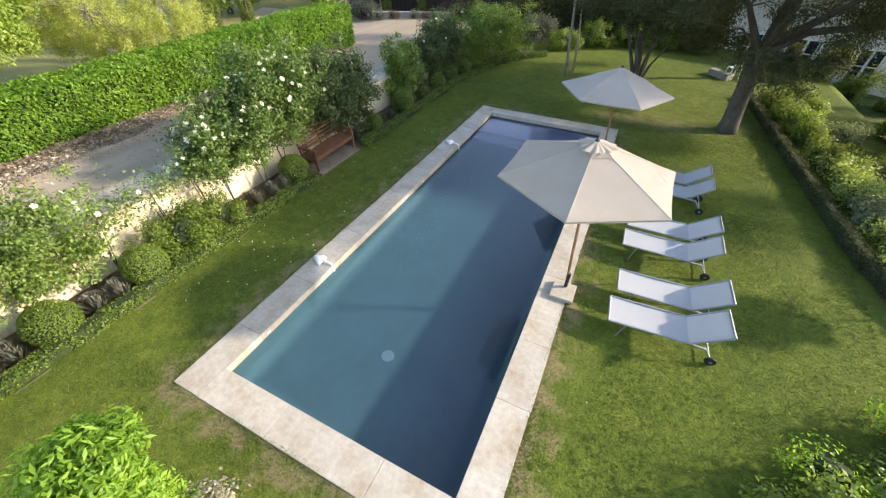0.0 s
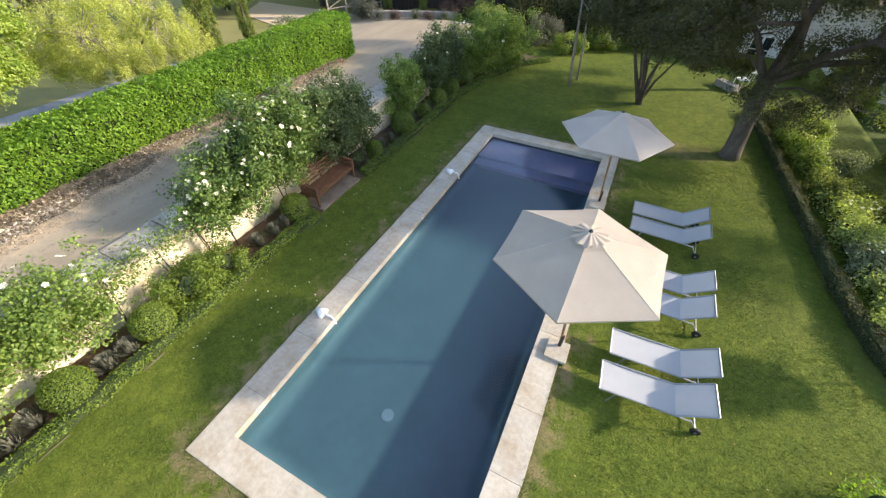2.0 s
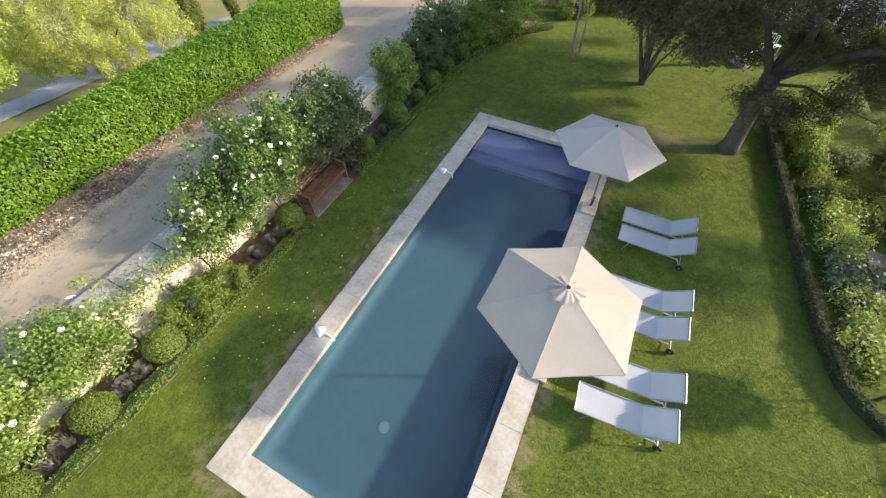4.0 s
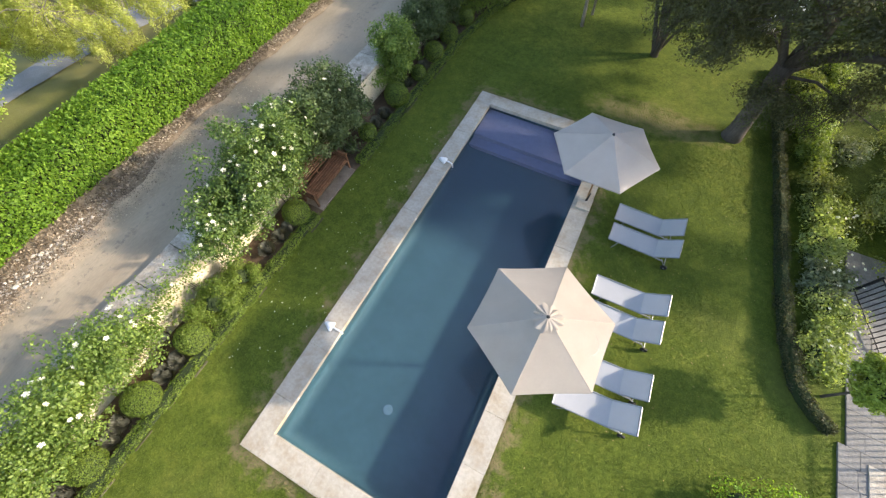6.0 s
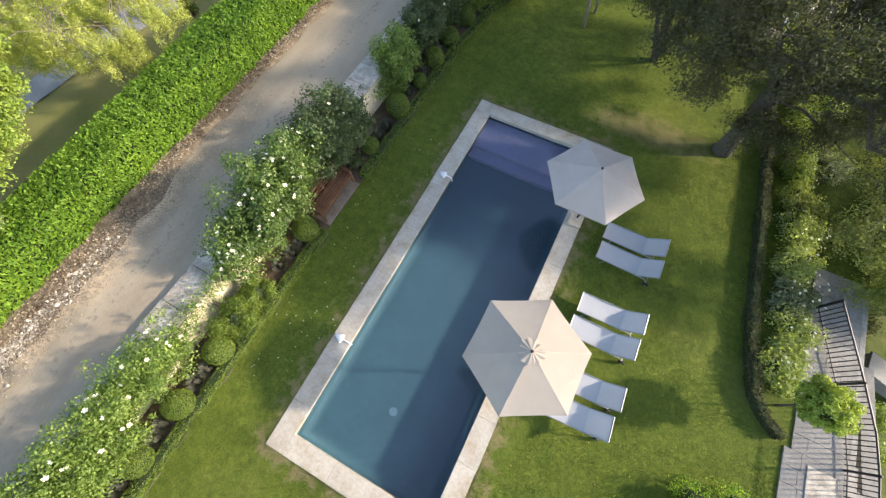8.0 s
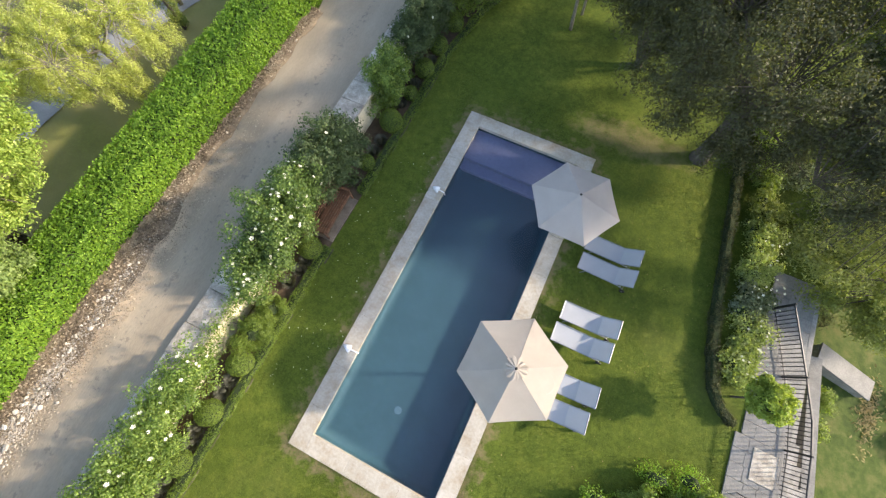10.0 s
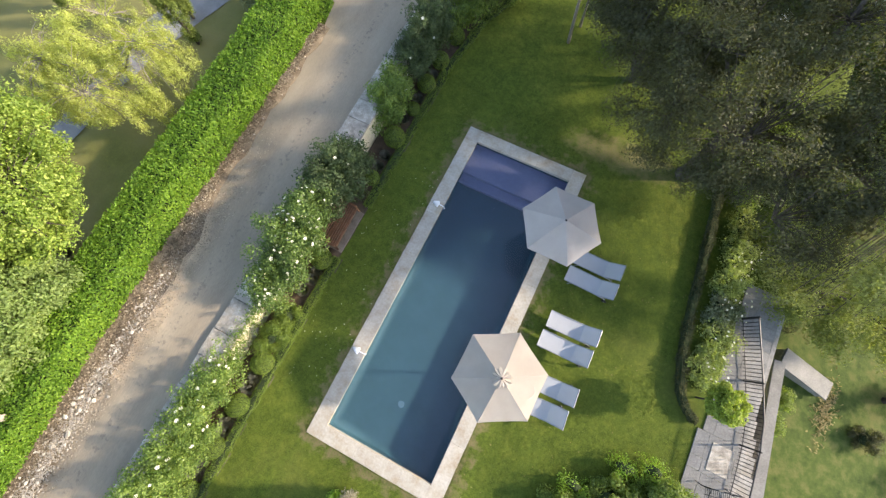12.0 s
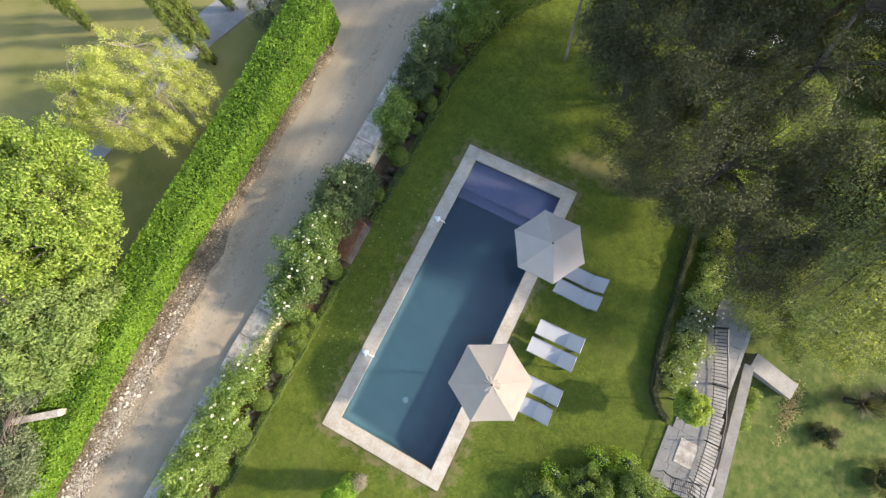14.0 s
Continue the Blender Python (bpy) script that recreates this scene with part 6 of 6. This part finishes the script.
def garden_house(m):
    t = thing("house", "pale rendered house with white windows beyond the oak", "house", m=m)
    part("wall", box(-7.0, 7.0, 0.0, 5.0, -0.4, 5.2, 0.02), GREY_RENDER, t, "pale grey-cream rendered wall")
    for s, y0 in ((1, -0.4), (-1, 5.4)):
        bm = bmesh.new()
        v = [bm.verts.new(p) for p in ((-7.4, y0, 5.1), (7.4, y0, 5.1), (7.4, 2.5, 6.4), (-7.4, 2.5, 6.4))]
        bm.faces.new(v)
        bmesh.ops.solidify(bm, geom=bm.faces[:], thickness=0.1)
        roof = part("roof", bm, ROOF_TILE, t)
        bm = bmesh.new()
        for k in range(48):
            x = -7.3 + k * 0.31
            tube([(x, y0, 5.16), (x, 2.46, 6.45)], 0.085, 6, bm)
        tagged(part("roof_tiles", bm, ROOF_TILE, roof), kind="stuff")
    for x, z0, z1 in ((-4.3, 1.9, 3.3), (-1.8, 1.9, 3.3), (0.9, 1.6, 3.2), (3.4, 1.6, 3.2), (-3.2, 0.2, 1.4), (5.4, 1.8, 3.2)):
        win = part("window", box(x - 0.55, x + 0.55, -0.06, 0.04, z0, z1, 0.01), WHITE_PAINT, t, "white-framed window")
        zm = (z0 + z1) / 2
        for px in (-0.26, 0.26):
            for a, b in ((z0 + 0.08, zm - 0.03), (zm + 0.03, z1 - 0.08)):
                part("pane", box(x + px - 0.2, x + px + 0.2, -0.075, -0.03, a, b), GLASS, win)
        for sx in (-0.85, 0.85):
            part("shutter", box(x + sx - 0.27, x + sx + 0.27, -0.07, -0.002, z0 - 0.02, z1 + 0.02, 0.012), WHITE_PAINT, t, "pale painted shutter")
    part("door", box(2.0, 2.9, -0.05, 0.03, -0.3, 1.15, 0.01), GLASS, t, "dark doorway")
    return t


garden_house(pose(14.6, 27.2, -2.4, 0, 0, -14))
for i, (x, y, r, m) in enumerate([(12.9, 23.6, 0.75, OLIVE_LEAF), (14.4, 24.0, 0.7, SHRUB_LEAF), (16.2, 23.6, 0.6, GARDEN_LEAF), (11.4, 24.6, 0.6, OAK_LEAF), (17.6, 22.4, 0.7, OLIVE_LEAF), (15.9, 21.6, 0.5, LIME_LEAF)]):
    zz = ground_z(x, y)
    shrub("house_shrub", "leafy shrub in front of the pale house", "shrub", [(x, y, zz + r * 0.7, r, r, r * 1.0), (x + 0.3, y - 0.2, zz + r * 1.4, r * 0.6, r * 0.6, r * 0.6)], 4200, 0.09, m, 440 + i, 0.45, True, 0.3, "shrubs before the house")
yard_wall = part("yard_wall", box(-2.2, 2.2, -0.2, 0.2, -0.4, 0.75, 0.03), GREY_WALL)
yard_wall.matrix_world = pose(15.4, 24.7, -2.55, 0, 0, -24)
tagged(yard_wall, "low grey stone wall across the lower lawn", "wall", kind="structure")
seat_wall = part("seat_wall", box(-0.55, 0.55, -0.18, 0.18, -0.4, 0.32, 0.03), GREY_WALL)
seat_wall.matrix_world = pose(8.65, 21.7, -0.1, 0, 0, -48)
tagged(seat_wall, "low pale grey wall at the lawn's corner", "wall", kind="structure")


def garden_chair(m):
    t = thing("garden_chair", "white metal garden chair on the terrace below", "chair", "white garden chairs", m)
    part("seat", box(-0.22, 0.22, -0.22, 0.22, 0.43, 0.46, 0.01), WHITE_PAINT, t)
    for x in (-0.2, 0.2):
        for yy in (-0.2, 0.2):
            part("leg", tube([(x, yy, 0.44), (x * 1.15, yy * 1.15, 0)], 0.014, 6), WHITE_PAINT, t)
    for k in range(5):
        x = -0.18 + k * 0.09
        part("back_slat", tube([(x, 0.21, 0.45), (x, 0.29, 0.92)], 0.012, 6), WHITE_PAINT, t)
    part("top_rail", tube([(-0.21, 0.29, 0.92), (0, 0.30, 0.95), (0.21, 0.29, 0.92)], 0.016, 6), WHITE_PAINT, t)
    return t


ch = garden_chair(pose(9.15, 21.9, -0.06, 0, 0, 200))
copy_thing(ch, pose(9.9, 23.1, -0.06, 0, 0, 140))

# ---- grass ----
def grass(count, seed):
    rg = np.random.default_rng(seed)
    x, y = rg.uniform(-1.9, 11.7, count), rg.uniform(-4, 15, count)
    keep = ~((x > -0.01) & (x < 5.07) & (y > -0.01) & (y < 13.01))
    keep &= (x < 10.2) | (y < 6.2)
    x, y = x[keep], y[keep]
    n = len(x)
    z = -0.055 + np.array([ground_z(a, b) + 0.05 for a, b in zip(x, y)])
    v, q = [], []
    for _ in range(3):
        a = rg.uniform(0, 2 * math.pi, n)
        h = rg.uniform(0.012, 0.03, n)
        ox, oy = rg.normal(size=n) * 0.015, rg.normal(size=n) * 0.015
        w = 0.007
        b0 = np.stack([x + ox - w * np.cos(a), y + oy - w * np.sin(a), z], 1)
        b1 = np.stack([x + ox + w * np.cos(a), y + oy + w * np.sin(a), z], 1)
        tp = np.stack([x + ox + rg.normal(size=n) * 0.02, y + oy + rg.normal(size=n) * 0.02, z + h], 1)
        v.append(np.stack([b0, b1, tp], 1).reshape(-1, 3))
    # longer tufts creeping over the coping's outer edge
    m = 9000
    s = rg.uniform(0, 36.1, m)
    s = np.where(np.sin(s * 5.1) + np.sin(s * 2.3 + 1) + rg.normal(size=m) * 0.7 > -0.4, s, rg.uniform(0, 36.1, m))
    off = rg.normal(size=m) * 0.03 + 0.012
    ex = np.select([s < 13, s < 18.06, s < 31.06], [-off, s - 13, 5.06 + off], s - 31.06)
    ey = np.select([s < 13, s < 18.06, s < 31.06], [s, 13 + off, s - 18.06], -off)
    a, h = rg.uniform(0, 2 * math.pi, m), rg.uniform(0.02, 0.05, m)
    b0 = np.stack([ex - 0.008 * np.cos(a), ey - 0.008 * np.sin(a), np.full(m, -0.03)], 1)
    b1 = np.stack([ex + 0.008 * np.cos(a), ey + 0.008 * np.sin(a), np.full(m, -0.03)], 1)
    tp = np.stack([ex + rg.normal(size=m) * 0.025, ey + rg.normal(size=m) * 0.025, -0.02 + h], 1)
    v.append(np.stack([b0, b1, tp], 1).reshape(-1, 3))
    v = np.concatenate(v)
    return tagged(mesh_np("grass", v, np.arange(len(v)).reshape(-1, 3), GRASS_BLADE), "short mown grass blades on the pool lawn", "grass", kind="stuff")


grass(125000, 5)
